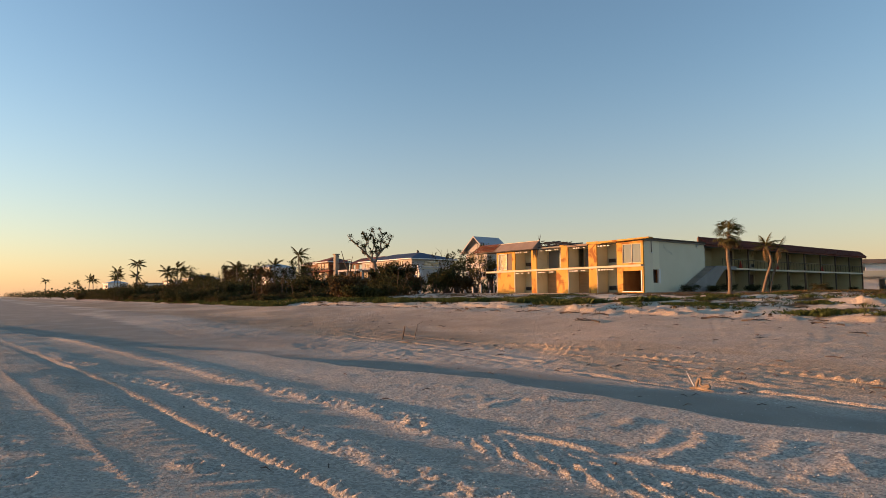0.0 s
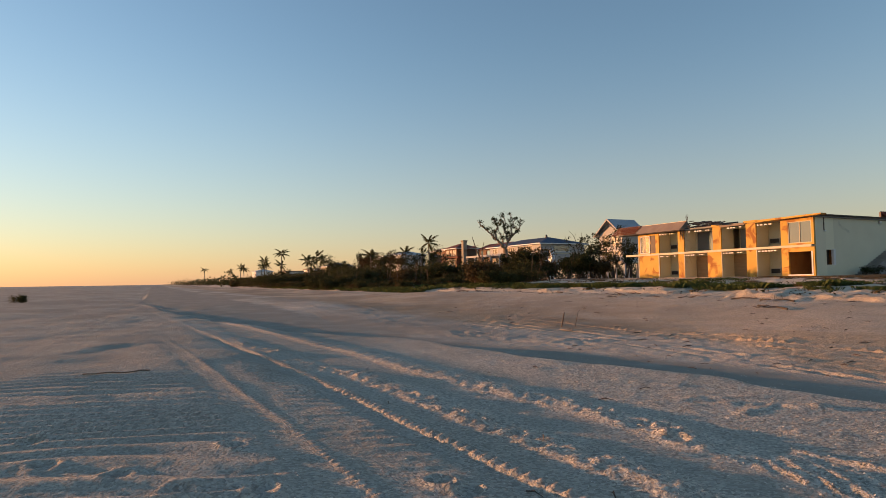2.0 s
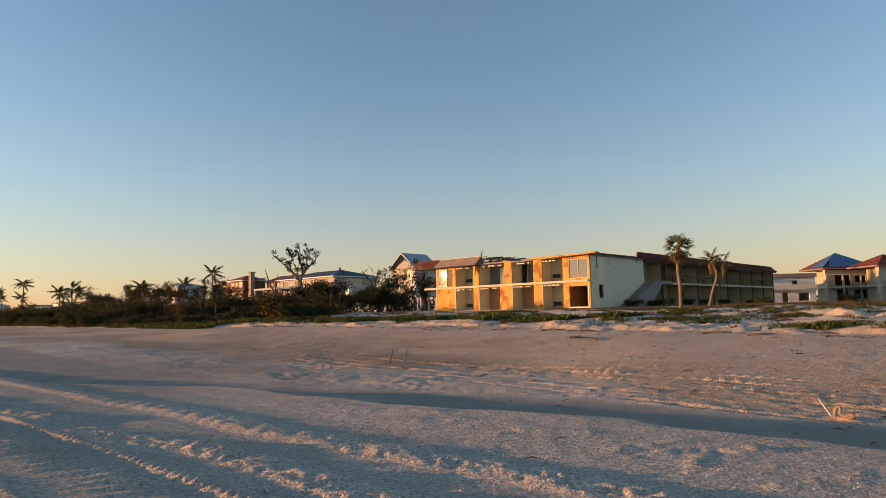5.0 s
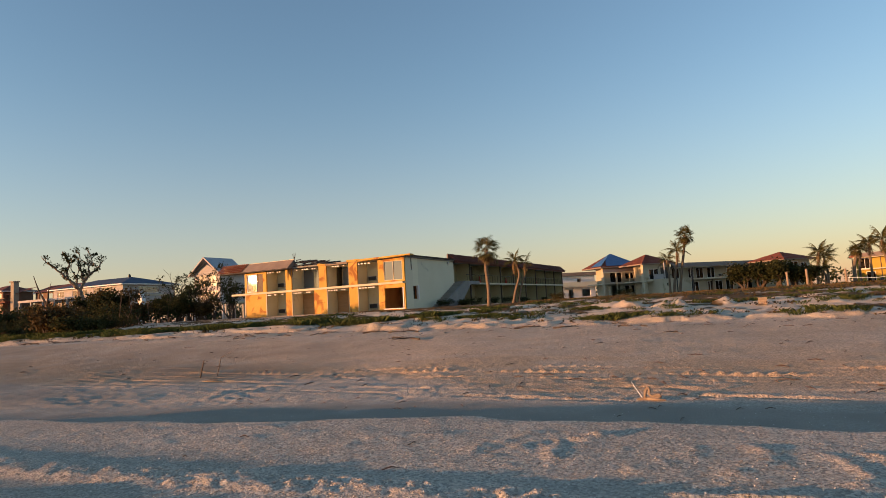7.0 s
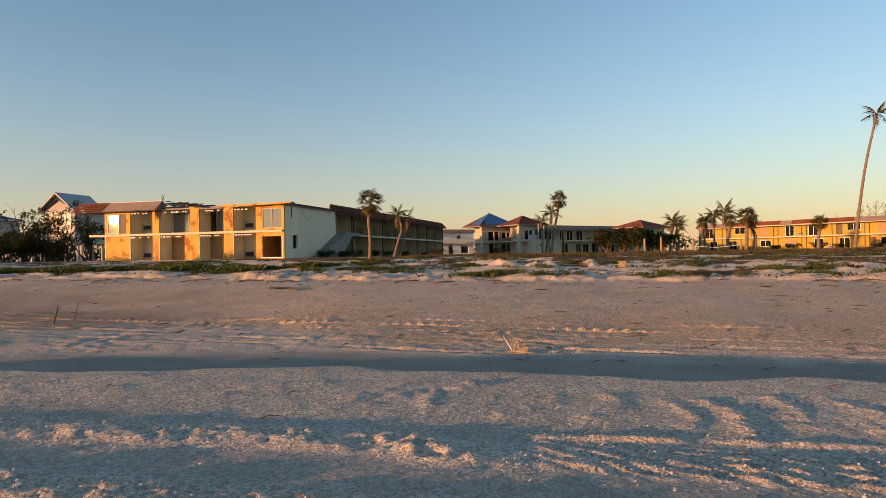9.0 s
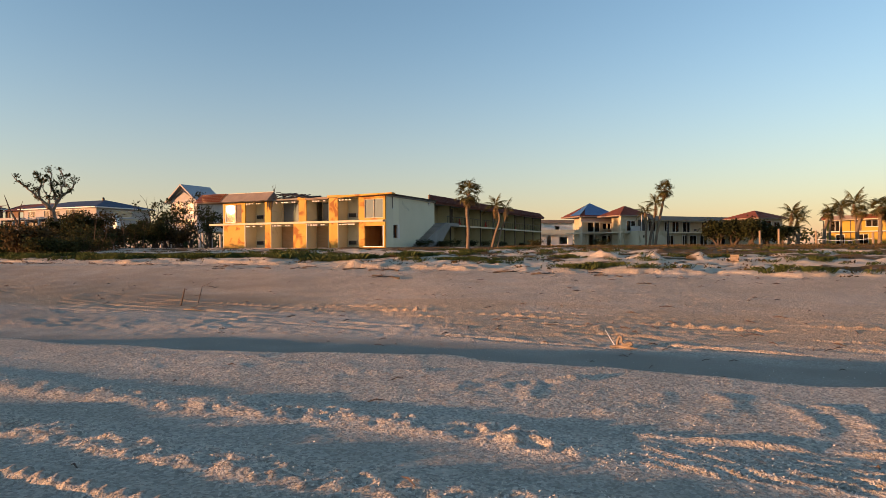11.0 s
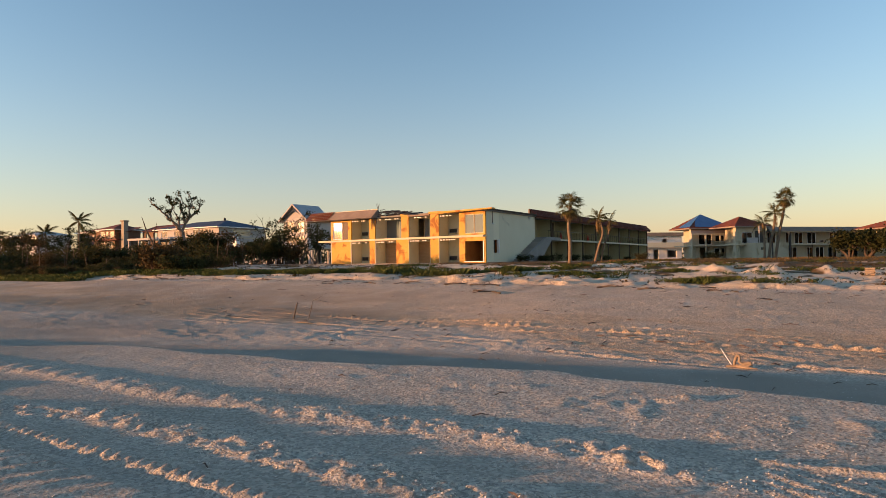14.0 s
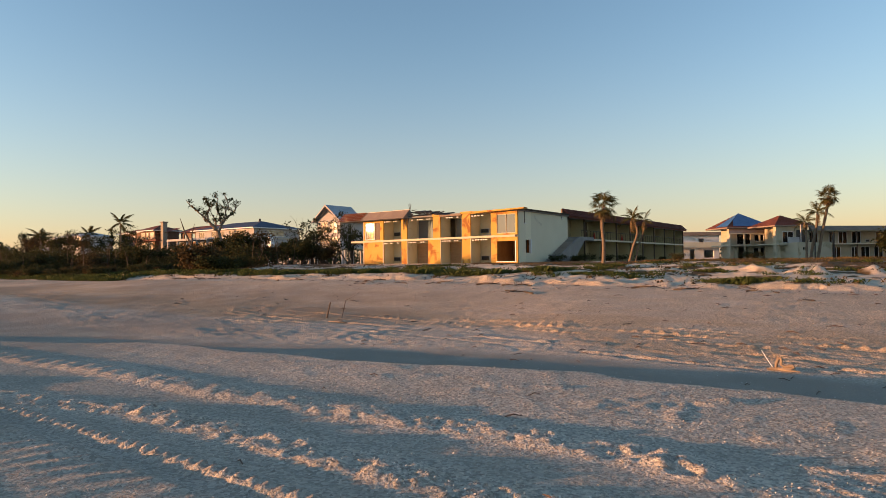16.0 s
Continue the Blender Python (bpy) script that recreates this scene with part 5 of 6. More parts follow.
for k, (x, y, h, kind, sz) in enumerate(((2.2, 84, 4.3, "feather", 1.0), (3.3, 85, 3.6, "feather", 1.1), (2.9, 83, 2.2, "feather", 0.9), (6.0, 85, 4.2, "fan", 0.85), (7.9, 86, 5.0, "feather", 1.0), (9.3, 85, 5.2, "feather", 1.2),
                                           (9.0, 83, 4.2, "fan", 1.0), (10.5, 80, 4.5, "fan", 1.35), (11.6, 81, 3.9, "fan", 1.1), (19.6, 85, 3.7, "fan", 1.15), (7.0, 88, 4.4, "feather", 1.0))):
    palm("fan palm in the motel garden" if kind == "fan" else "coconut palm in the motel garden", x, y, [(0, 0, 0), (0.1 * math.sin(k), 0, h * 0.42), (0.3 * math.cos(k * 2.0), 0, h * 0.72), (0.35 * math.cos(k * 2.0), 0, h - 0.4)], kind, sz * 0.78, 22 if kind == "fan" else 14, 6, 0.2 if kind == "fan" else 0.14, 0.15 if kind == "fan" else 0.1, 30 + k)

# palms above the scrub
for k, (x, y, h) in enumerate(((-139.2, 62, 8.6), (-214, 40, 9.5), (-172, 42, 6.5), (-178, 44, 5.6), (-196, 45, 6.2), (-206, 48, 5.8), (-238, 44, 6.0), (-262, 42, 8.5), (-268, 44, 6.5), (-290, 45, 7.0),
                               (-155, 52, 6.0), (-163, 55, 5.8), (-150, 60, 6.4), (-310, 40, 6.5), (-340, 42, 7.5), (-365, 40, 6.0), (-420, 30, 8.5))):
    far_palm(x, y, h + 0.8, 50 + k)

# the big half-dead tree, its snag, and the sea grapes by the houses
dead = thing("dead_tree", "storm-stripped tree with knotted limbs and few leaf tufts", "tree", place(-88.4, 52.6, 1.3, 58) @ Matrix.Diagonal((0.9, 0.9, 0.93, 1)))
r = random.Random(77)
f, tips = Form(), []
TREE_ARMS = [([(1.1, 0, -0.2), (1.0, 0, 1.8), (0.75, 0.1, 3.6), (0.35, 0, 5.6)], 0.3, 0.23), ([(0.35, 0, 5.6), (-0.7, -0.2, 7.0), (-1.9, 0.1, 8.1), (-3.0, 0.1, 9.2), (-3.9, 0, 10.1)], 0.18, 0.05),
         ([(0.35, 0, 5.6), (0.8, 0.2, 7.0), (1.5, 0.1, 8.0), (2.6, 0.2, 8.8), (3.4, 0, 10.1)], 0.19, 0.05), ([(0.8, 0.2, 7.0), (0.6, 0.5, 8.4), (0.1, 0.3, 9.6), (0.3, 0.2, 11.2)], 0.13, 0.05),
         ([(1.5, 0.1, 8.0), (1.5, -0.3, 9.2), (2.0, -0.2, 10.0), (1.8, -0.2, 10.9)], 0.1, 0.04), ([(-1.3, -0.05, 7.6), (-1.4, 0.3, 8.8), (-1.0, 0.2, 9.6), (-1.3, 0.2, 10.6)], 0.11, 0.04),
         ([(-0.2, -0.1, 6.4), (0.0, 0.6, 7.5), (-0.5, 0.6, 8.6)], 0.1, 0.05)]
for pts, r0, r1 in TREE_ARMS:
    m_ = len(pts) * 3
    line = [Vector(pts[min(int(k / m_ * (len(pts) - 1)), len(pts) - 2)]).lerp(Vector(pts[min(int(k / m_ * (len(pts) - 1)) + 1, len(pts) - 1)]), (k / m_ * (len(pts) - 1)) % 1 if k < m_ else 1.0) + (Vector((r.uniform(-0.1, 0.1), r.uniform(-0.1, 0.1), 0)) if 0 < k < m_ else Vector()) for k in range(m_ + 1)]
    f.tube(line, [1.5 * (r0 + (r1 - r0) * k / m_) * r.uniform(0.8, 1.35) for k in range(m_ + 1)], 7)
    if r0 < 0.25:
        for k in range(4, m_ + 1, 2):
            branches(f, r, line[k], Vector((r.uniform(-1, 1), r.uniform(-0.6, 0.6), r.uniform(0.1, 1.0))), r.uniform(0.45, 0.95), 0.1, 1, tips, 0.9, 5, 0.2)
part("trunk", f, BARK, dead, "pale grey stripped trunk and limbs")
g = Form()
for p, d_ in tips:
    if r.random() < 0.42:
        leaf_cloud(g, r, p, r.uniform(0.4, 0.75), 34, 0.24)
part("crown", g, LEAF, dead)
snag = thing("dead_snag", "bare forked dead branch standing in the scrub", "tree", place(-82.8, 46.0, 1.2))
part("trunk", Form().tube([(0, 0, 0), (-1.2, 0, 3.2), (-3.0, 0, 5.2), (-4.2, 0, 7.2)], [0.2, 0.15, 0.1, 0.03], 6).tube([(-1.2, 0, 3.2), (-1.0, 0, 5.0), (-0.4, 0, 6.2)], [0.12, 0.07, 0.02], 5), BARK_DARK, snag)

for k, (x, y, h, lv) in enumerate(((-74.4, 58, 8.6, 36), (-72.0, 60, 7.4, 40), (-68.6, 58.5, 8.0, 30), (-66.0, 59, 7.2, 30), (-78.0, 58, 3.6, 24), (-70.0, 56, 5.2, 30), (-64.3, 57, 5.0, 26), (-76, 61, 6.5, 24),
                                   (-62.5, 60, 6.5, 30), (-60.5, 58, 5.6, 34), (-59.5, 61, 6.4, 34))):
    broad_tree("dark wind-bent sea grape beside the stilt house", x, y, h * 0.82, 100 + k, 3, 3, int(lv * 0.6), 0.24, LEAF, 0.55, 0.42, "sea grapes", lean=(-0.25, 0))
for k, (x, y, h, lv) in enumerate(((-80, 50, 5.4, 34), (-77.2, 50, 6.0, 34), (-75.6, 49, 5.0, 34)  )):
    broad_tree("tangled sea grape thicket with dark round leaves", x, y, h * 0.85, 130 + k, 3, 3, lv, 0.24, LEAF_BROWN if k == 1 else LEAF, 0.7, 0.08, "sea grapes")
for k, (x, y, h) in enumerate(((-95.0, 73, 4.6), (-96.5, 72, 3.8))):
    broad_tree("dense dark sea grape between the houses", x, y, h, 220 + k, 3, 3, 34, 0.3, LEAF, 0.9, 0.05, "sea grapes")
for k, (x, y, h) in enumerate(((-73.5, 48.0, 1.7), (-71.5, 47.5, 1.6), (-69.4, 48.5, 2.4), (-66, 50.5, 3.0), (-68.3, 52.5, 2.6), (-64.0, 52, 2.6))):
    broad_tree("low dark sea grape thicket near the stilt house", x, y, h * 0.9, 240 + k, 4, 3, 30, 0.24, (LEAF, LEAF, LEAF_BROWN)[k % 3], 0.7, 0.0, "sea grapes")
for k, (x, y, h) in enumerate(((-103.5, 69, 5.2), (-106, 66.5, 5.4))):
    broad_tree("open-crowned sea grape beside the blue-roofed house", x, y, h, 260 + k, 2, 3, 26, 0.28, LEAF, 0.8, 0.2, "sea grapes")
for k in range(10):
    x, y = -151 - 2.2 * k + rng.uniform(-1, 1), 66 - 1.0 * k + rng.uniform(-2, 2)
    broad_tree("tall dark tree beside the tiled house", x, y, rng.uniform(7.0, 8.6), 280 + k, 2, 3, 26, 0.32, (LEAF, LEAF_BROWN)[k % 4 == 3], 0.95, 0.15, "trees in the scrub")
for k in range(22):
    x, y = -118 - 4.4 * k + rng.uniform(-2, 2), rng.uniform(42, 60)
    broad_tree("ragged half-stripped tree standing out of the scrub", x, y, rng.uniform(4.0, 7.0), 180 + k, 2, 3, 22, 0.28, (LEAF, LEAF_BROWN, LEAF_OLIVE)[k % 3], 0.75, 0.35, "trees in the scrub")
for k, (x, y, h) in enumerate(((-5.4, 75, 3.2), (-3.9, 75.5, 3.6), (-2.2, 75, 3.4), (-0.6, 76, 3.0), (0.8, 76, 2.6))):
    broad_tree("rounded sea grape bush in front of the motel", x, y, h * 0.8, 150 + k, 4, 3, 26, 0.26, LEAF, 0.6, 0.05, "garden sea grapes")
for k, (x, y, h) in enumerate(((50.0, 150, 11.5), (56.0, 152, 10.0), (45, 156, 9.0))):
    broad_tree("bare brown storm-stripped tree behind the wing", x, y, h * 0.9, 160 + k, 3, 4, 5, 0.22, LEAF_BROWN, 0.5, 0.7, "bare trees", spread_=0.8, radius=0.2)


# scrub: a few shrubs built once, then copied along the dune
def shrub(seed, tall, wide, mat):
    r = random.Random(seed)
    t = thing("shrub", "dense dark coastal shrub on the dune", "shrub", Matrix.Identity(4), "scrub along the dune")
    f, tips = Form(), []
    for s in range(7):
        a = r.uniform(0, 6.28)
        branches(f, r, Vector((math.cos(a) * wide * 0.25, math.sin(a) * wide * 0.25, 0)), Vector((math.cos(a) * 0.5, math.sin(a) * 0.5, 1)), tall * 0.42, 0.05, 2, tips, 0.8, 4)
    part("undergrowth", f, BARK_DARK, t, kind="stuff")
    g = Form()
    for p, d in tips:
        leaf_cloud(g, r, p, 0.62, 15, 0.2, 0.6)
    for k in range(26):
        a, q = r.uniform(0, 6.28), math.sqrt(r.random()) * wide * 0.55
        leaf_cloud(g, r, Vector((math.cos(a) * q, math.sin(a) * q, r.uniform(0.15, 0.75) * tall * (1 - 0.3 * q / wide))), 0.6, 15, 0.2, 0.6)
    part("crown", g, mat, t)
    return t


SHRUBS = [shrub(200 + k, (2.2, 2.8, 2.0, 3.2, 1.6)[k], (2.4, 2.6, 2.8, 2.4, 2.2)[k], (LEAF, LEAF_OLIVE, LEAF_BROWN, LEAF, LEAF_OLIVE)[k]) for k in range(5)]
r = random.Random(31)
spots = [(-54.2, 30.2, 4, 1.05), (-52.6, 30.6, 4, 0.8), (-56.0, 30.5, 2, 1.25), (-57.5, 31.5, 2, 1.1), (-66.3, -10.6, 4, 0.42)]
for k in range(330):
    u = r.random() ** 1.25
    x = -60 - 150 * u
    front_edge = 23.4 if x < -66 else 33 + (x + 60)
    y = front_edge + r.random() ** 1.3 * (26 if x < -66 else 10)
    s = r.uniform(0.55, 1.35) * (1.2 if y > 36 else 0.85)
    spots.append((x, y, r.choice((0, 1, 2, 3, 1, 4, 1, 2)), s * (0.4 if x > -84 and y < 41 else 0.85 if x > -116 and y > 33 else 1)))
for k in range(26):
    spots.append((-62.5 - 1.2 * k + r.uniform(-1, 1), 24.6 + r.uniform(0, 3.5) + 12 * max(0, (6 - k) / 6), r.choice((2, 4, 0)), r.uniform(0.35, 0.6)))
snags = Form()
for k in range(120):
    x, y = -62 - 130 * r.random() ** 1.2, r.uniform(28, 52)
    if x > -66:
        y = r.uniform(38, 46)
    z, l = height_at(x, y), r.uniform(1.4, 4.2)
    dx, dy = r.uniform(-0.9, 0.9), r.uniform(-0.5, 0.5)
    snags.tube([(x, y, z - 0.1), (x + dx * 0.4, y + dy * 0.3, z + l * 0.5), (x + dx, y + dy, z + l)], [0.05, 0.035, 0.012], 4)
    snags.tube([(x + dx * 0.4, y + dy * 0.3, z + l * 0.5), (x - dx * 0.6, y + dy, z + l * 0.9)], [0.03, 0.01], 4)
single("dead_stems", snags, BARK_DARK, SHORE, "grey dead stems standing in the scrub", "debris", kind="stuff")
used = set()
for x, y, kind, s in spots:
    m = place(x, y, height_at(x, y) - 0.06, r.uniform(0, 360)) @ Matrix.Diagonal((s, s, s * r.uniform(0.85, 1.15), 1))
    if kind not in used:
        used.add(kind)
        SHRUBS[kind].matrix_world = m
    else:
        c = copy_thing(SHRUBS[kind], Matrix.Identity(4))
        c.matrix_basis = m
f = Form()
for k in range(520):
    x = -205 - 420 * r.random() ** 1.3
    y = 22 - (x + 205) * -0.02 + r.random() * 60
    leaf_cloud(f, r, Vector((x, y, 1.0 + r.uniform(0.2, 2.6))), 2.6, 12, 0.9, 0.5)
single("scrub_belt", f, LEAF, SHORE, "dark belt of distant coastal scrub", "scrub", kind="stuff")
f = Form()
for k in range(700):
    x = -230 + 460 * r.random()
    leaf_cloud(f, r, Vector((x, r.uniform(175, 260), 1.5 + r.uniform(0.2, 4.0))), 3.0, 10, 1.0, 0.5)
for k in range(420):
    x = -200 + 150 * r.random()
    leaf_cloud(f, r, Vector((x, r.uniform(104, 125), 1.5 + r.uniform(0.2, 3.2))), 2.2, 16, 0.6, 0.6)
single("wood_belt", f, LEAF, SHORE, "dark belt of trees behind the buildings", "woods", kind="stuff")


# grass on the dune
def tuft(form, r, x, y, z, tall, blades, wide):
    for k in range(blades):
        a = r.uniform(0, 6.28)
        bx, by = x + r.gauss(0, wide), y + r.gauss(0, wide)
        h = tall * r.uniform(0.5, 1.2)
        lx, ly = math.cos(a) * h * r.uniform(0.4, 1.2), math.sin(a) * h * r.uniform(0.4, 1.2)
        w = 0.003 + 0.006 * r.random()
        sx, sy = -math.sin(a) * w, math.cos(a) * w
        form.face((bx - sx, by - sy, z), (bx + sx, by + sy, z), (bx + lx * 0.45 + sx * 0.7, by + ly * 0.45 + sy * 0.7, z + h * 0.75), (bx + lx, by + ly, z + h * 0.9))


def sow(name, label, mat, seed, spots_, tall, blades, wide):
    f, r = Form(), random.Random(seed)
    xs = np.array([p[0] for p in spots_])
    ys = np.array([p[1] for p in spots_])
    zs = ground_height(xs, ys)
    for x, y, z in zip(xs, ys, zs):
        tuft(f, r, float(x), float(y), float(z) - 0.02, tall * r.uniform(0.6, 1.3), blades, wide)
    return single(name, f, mat, SHORE, label, "grass", kind="stuff")


r = random.Random(41)
green = []
while len(green) < 2000:
    x, y = r.uniform(-75, -20), r.gauss(29.2, 1.4)
    d = float(ripple_noise(np.array([x]), np.array([y * 1.6]), 3.0, 40)[0])
    if d + 0.4 * (1 - abs(x + 48) / 30) > 0.22 and 26.2 < y < 36:
        green.append((x, y))
sow("dune_grass", "green dune grass in a ragged strip below the motel", GRASS, 42, green, 0.27, 26, 0.17)
edge_grass = [(x, r.gauss(24.2, 0.8) + 0.5) for x in (r.uniform(-150, -58) for k in range(2600))]
sow("low_green_cover", "low green beach plants along the foot of the scrub", GRASS, 46, [p for p in edge_grass if p[1] > 23.2], 0.32, 14, 0.16)
litter, rl = Form(), random.Random(91)
for k in range(750):
    x, y = rl.uniform(-62, 48), 25.4 + 20 * rl.random() ** 1.3
    leaf_cloud(litter, rl, Vector((x, y, height_at(x, y) + 0.03)), rl.uniform(0.2, 1.0), rl.choice((8, 14, 26)), 0.11, 0.05)
single("dune_litter", litter, LEAF_BROWN, SHORE, "dead leaves and weed matted over the dune", "debris", kind="stuff")
patch = []
centres = [(-10.3, 26.6, 0.55, 90)] + [(r.uniform(-40, 40), r.uniform(25.8, 44), r.uniform(0.3, 1.3), r.choice((14, 22, 34))) for k in range(85)]
for cx, cy, s, k in centres:
    patch += [(r.gauss(cx, s), r.gauss(cy, s * 0.55)) for j in range(k)]
patch = [p for p in patch if p[1] > 25.3]
sow("beach_grass", "scattered green clumps of beach grass and vines", GRASS, 43, patch, 0.17, 22, 0.13)
dry = [(r.uniform(-22, 75), r.gauss(50, 6)) for k in range(7000)] + [(r.uniform(-60, -20), r.uniform(38, 47)) for k in range(500)]
dry = [p for p in dry if p[1] > 43]
sow("dry_grass", "low brown dry grass across the dune top", GRASS_DRY, 44, dry, 0.11, 10, 0.25)
weed = [(r.uniform(-20, 60), r.gauss(46, 5)) for k in range(900)]
sow("dark_ground_cover", "low dark green ground cover behind the dune", LEAF, 45, [p for p in weed if p[1] > 42], 0.16, 12, 0.2)
bushes = [(-32.0, 53.8, 0.5), (-31.7, 57.2, 0.55), (-31.6, 60.5, 0.45), (-31.5, 65, 0.5), (-31.5, 70, 0.4), (-31.5, 76, 0.45), (-31.4, 84, 0.45), (-31.4, 92, 0.4), (-17.0, 66.0, 0.5), (-20.0, 52.0, 0.35), (16.5, 92, 0.6), (20, 98, 0.6), (24, 100, 0.6), (28, 104, 0.55), (33, 104, 0.5)]
for x, y, s in bushes:
    c = copy_thing(SHRUBS[r.choice((0, 1, 4))], Matrix.Identity(4))
    c.matrix_basis = place(x, y, None, r.uniform(0, 360)) @ Matrix.Diagonal((s, s, s * 0.7, 1))
    tagged(c, "low green shrub at the foot of the motel", "shrub", "shrubs by the motel")


# ---- houses behind the scrub ----
def house_box(t, w, d, z0, z1, mat, holes, side_holes=()):
    part("front_wall", wall(Form(), -w / 2, w / 2, z0, z1, -d / 2, -d / 2 + 0.2, holes), mat, t)
    for a, b, c, e in holes:
        window(t, a, b, c, e, -d / 2 + 0.06, max(1, int((b - a) / 0.9)))
    part("side_wall", Form().box(-w / 2, -w / 2 + 0.2, -d / 2 + 0.2, d / 2, z0, z1), mat, t)
    f = Form()
    part("side_wall", f.box(w / 2 - 0.2, w / 2, -d / 2 + 0.2, d / 2, z0, z1), mat, t)
    for a, b, c, e in side_holes:
        v = part("side_window", Form().box(w / 2 + 0.002, w / 2 + 0.03, a, b, c, e), GLASS, t)
        part("side_frame", Form().box(w / 2 + 0.004, w / 2 + 0.06, a - 0.1, b + 0.1, c - 0.1, c).box(w / 2 + 0.004, w / 2 + 0.06, a - 0.1, b + 0.1, e, e + 0.1), WHITE, t)
    part("back_wall", Form().box(-w / 2 + 0.2, w / 2 - 0.2, d / 2 - 0.2, d / 2, z0, z1), mat, t)
    part("floor", Form().box(-w / 2, w / 2, -d / 2, d / 2, z0 - 0.25, z0 - 0.003), SLAB, t)


def hip_roof(t, w, d, z, rise, over, mat, ridge=0.5):
    a, b = w / 2 + over, d / 2 + over
    k = max(0.0, a - b) * ridge * 2 if a > b else 0
    c = [(-a, -b, z), (a, -b, z), (a, b, z), (-a, b, z)]
    p, q = (-k, 0, z + rise), (k, 0, z + rise)
    for pts in ((c[0], c[1], q, p), (c[2], c[3], p, q), (c[1], c[2], q), (c[3], c[0], p)):
        part("roof_face", Form().face(*pts), mat, t)
    part("eave", Form().box(-a, a, -b, b, z - 0.22, z - 0.004), WHITE, t)


stilt = thing("stilt_house", "white gabled beach house on stilts with sunlit deck", "house", place(-92.0, 83.5, 1.5))
house_box(stilt, 6.4, 10, 3.1, 8.6, SHADED_SIDING, [(-2.4, -0.3, 5.9, 8.1), (0.3, 2.4, 5.9, 8.1), (-2.6, 2.6, 3.2, 5.2)])
part("gable", Form().face((-3.2, -5.0, 8.6), (3.2, -5.0, 8.6), (0, -5.0, 11.0)), SHADED_SIDING, stilt)
part("gable", Form().face((3.2, 0.5, 8.6), (-3.2, 0.5, 8.6), (0, 0.5, 11.0)), SHADED_SIDING, stilt)
part("roof", Form().face((-4.1, -5.8, 8.0), (0, -5.8, 11.3), (0, 1.0, 11.3), (-4.1, 1.0, 8.0)), SILVER_ROOF, stilt)
part("roof", Form().face((0, -5.8, 11.3), (4.1, -5.8, 8.0), (4.1, 1.0, 8.0), (0, 1.0, 11.3)), SILVER_ROOF, stilt)
for s_ in (-1, 1):
    f = Form()
    f.face((s_ * 4.1, -5.82, 7.75), (0, -5.82, 11.05), (0, -5.82, 11.35), (s_ * 4.1, -5.82, 8.05))
    part("barge_board", f, SHADED_SIDING, stilt)
part("lower_gable", Form().face((-3.3, -5.3, 8.3), (0, -5.5, 10.2), (3.3, -5.3, 8.3), (3.3, -5.02, 8.6), (0, -5.02, 10.4), (-3.3, -5.02, 8.6)), SILVER_ROOF, stilt)
part("deck", Form().box(-5.5, 6.5, -8.0, -5.0, 2.9, 3.1), SHADED_SIDING, stilt)
part("deck_skirt", Form().box(-5.5, 6.5, -8.1, -8.0, 2.6, 3.1), SHADED_BEIGE, stilt, "boarded deck edge")
rail_f = Form().box(-5.5, 6.5, -8.05, -7.98, 4.0, 4.08)
part("deck_rail", rail_f, SHADED_SIDING, stilt)
for k in range(30):
    part("baluster", Form().box(-5.4 + k * 0.41, -5.35 + k * 0.41, -8.04, -8.0, 3.1, 4.0), SHADED_SIDING, stilt)
for k in range(6):
    for y in (-7.6, 4.0):
        part("stilt", Form().box(-5.3 + k * 2.3, -5.0 + k * 2.3, y, y + 0.3, -0.3, 2.9), SHADED_SIDING, stilt)
for k in range(14):
    part("lattice_slat", Form().box(-5.0 + k * 0.4, -4.85 + k * 0.4, -7.3, -7.27, -0.2, 2.2), SHADED_SIDING, stilt)

blue = thing("blue_roof_house", "long pale two-storey house with slate-blue hip roof", "house", place(-138.5, 93.0, 0.6, 3) @ Matrix.Diagonal((0.82, 1, 1, 1)))
house_box(blue, 28, 14, 7.5, 9.7, SHADED_SIDING, [(-12.4, -9.5, 7.9, 9.4), (-6.0, 0.2, 7.9, 9.4), (2.6, 5.0, 7.7, 9.5), (5.6, 9.6, 7.7, 9.5)], [(-3, 2, 7.9, 9.2)])
house_box(blue, 28, 14, 4.0, 7.2, SHADED_SIDING, [(-13, -9.5, 4.4, 6.8), (-7, -3, 4.4, 6.8), (0, 4, 4.4, 6.8), (7, 11, 4.4, 6.8)])
hip_roof(blue, 28, 14, 9.9, 2.0, 1.0, BLUE_ROOF)
part("porch_roof", Form().box(-21, 10, -11.5, -7.52, 7.2, 7.7), SHADED_SIDING, blue, "white flat porch roof")
part("porch_floor", Form().box(-21, 10, -11.5, -7.52, 3.9, 4.25), SHADED_SIDING, blue)
# Back of the porch coloured dark to paint its shade.
part("porch_back", wall(Form(), -21, -14.52, 4.25, 7.2, -7.7, -7.5, [(-20, -16, 4.4, 6.8)]), DARK, blue)
for k in range(7):
    part("porch_post", Form().box(-20.8 + k * 5.0, -20.35 + k * 5.0, -11.4, -10.95, -0.2, 7.2), SHADED_SIDING, blue)
part("porch_rail", Form().box(-21, 10, -11.45, -11.38, 5.1, 5.2), SHADED_SIDING, blue)
part("porch_screen", Form().box(-20.9, 9.9, -11.3, -11.28, 4.25, 5.1), DARK, blue, "dark panel below the porch rail")
for k in range(7):
    part("stilt", Form().box(-13 + k * 4.2, -12.6 + k * 4.2, -6.8, -6.4, -0.2, 3.75), SLAB, blue)
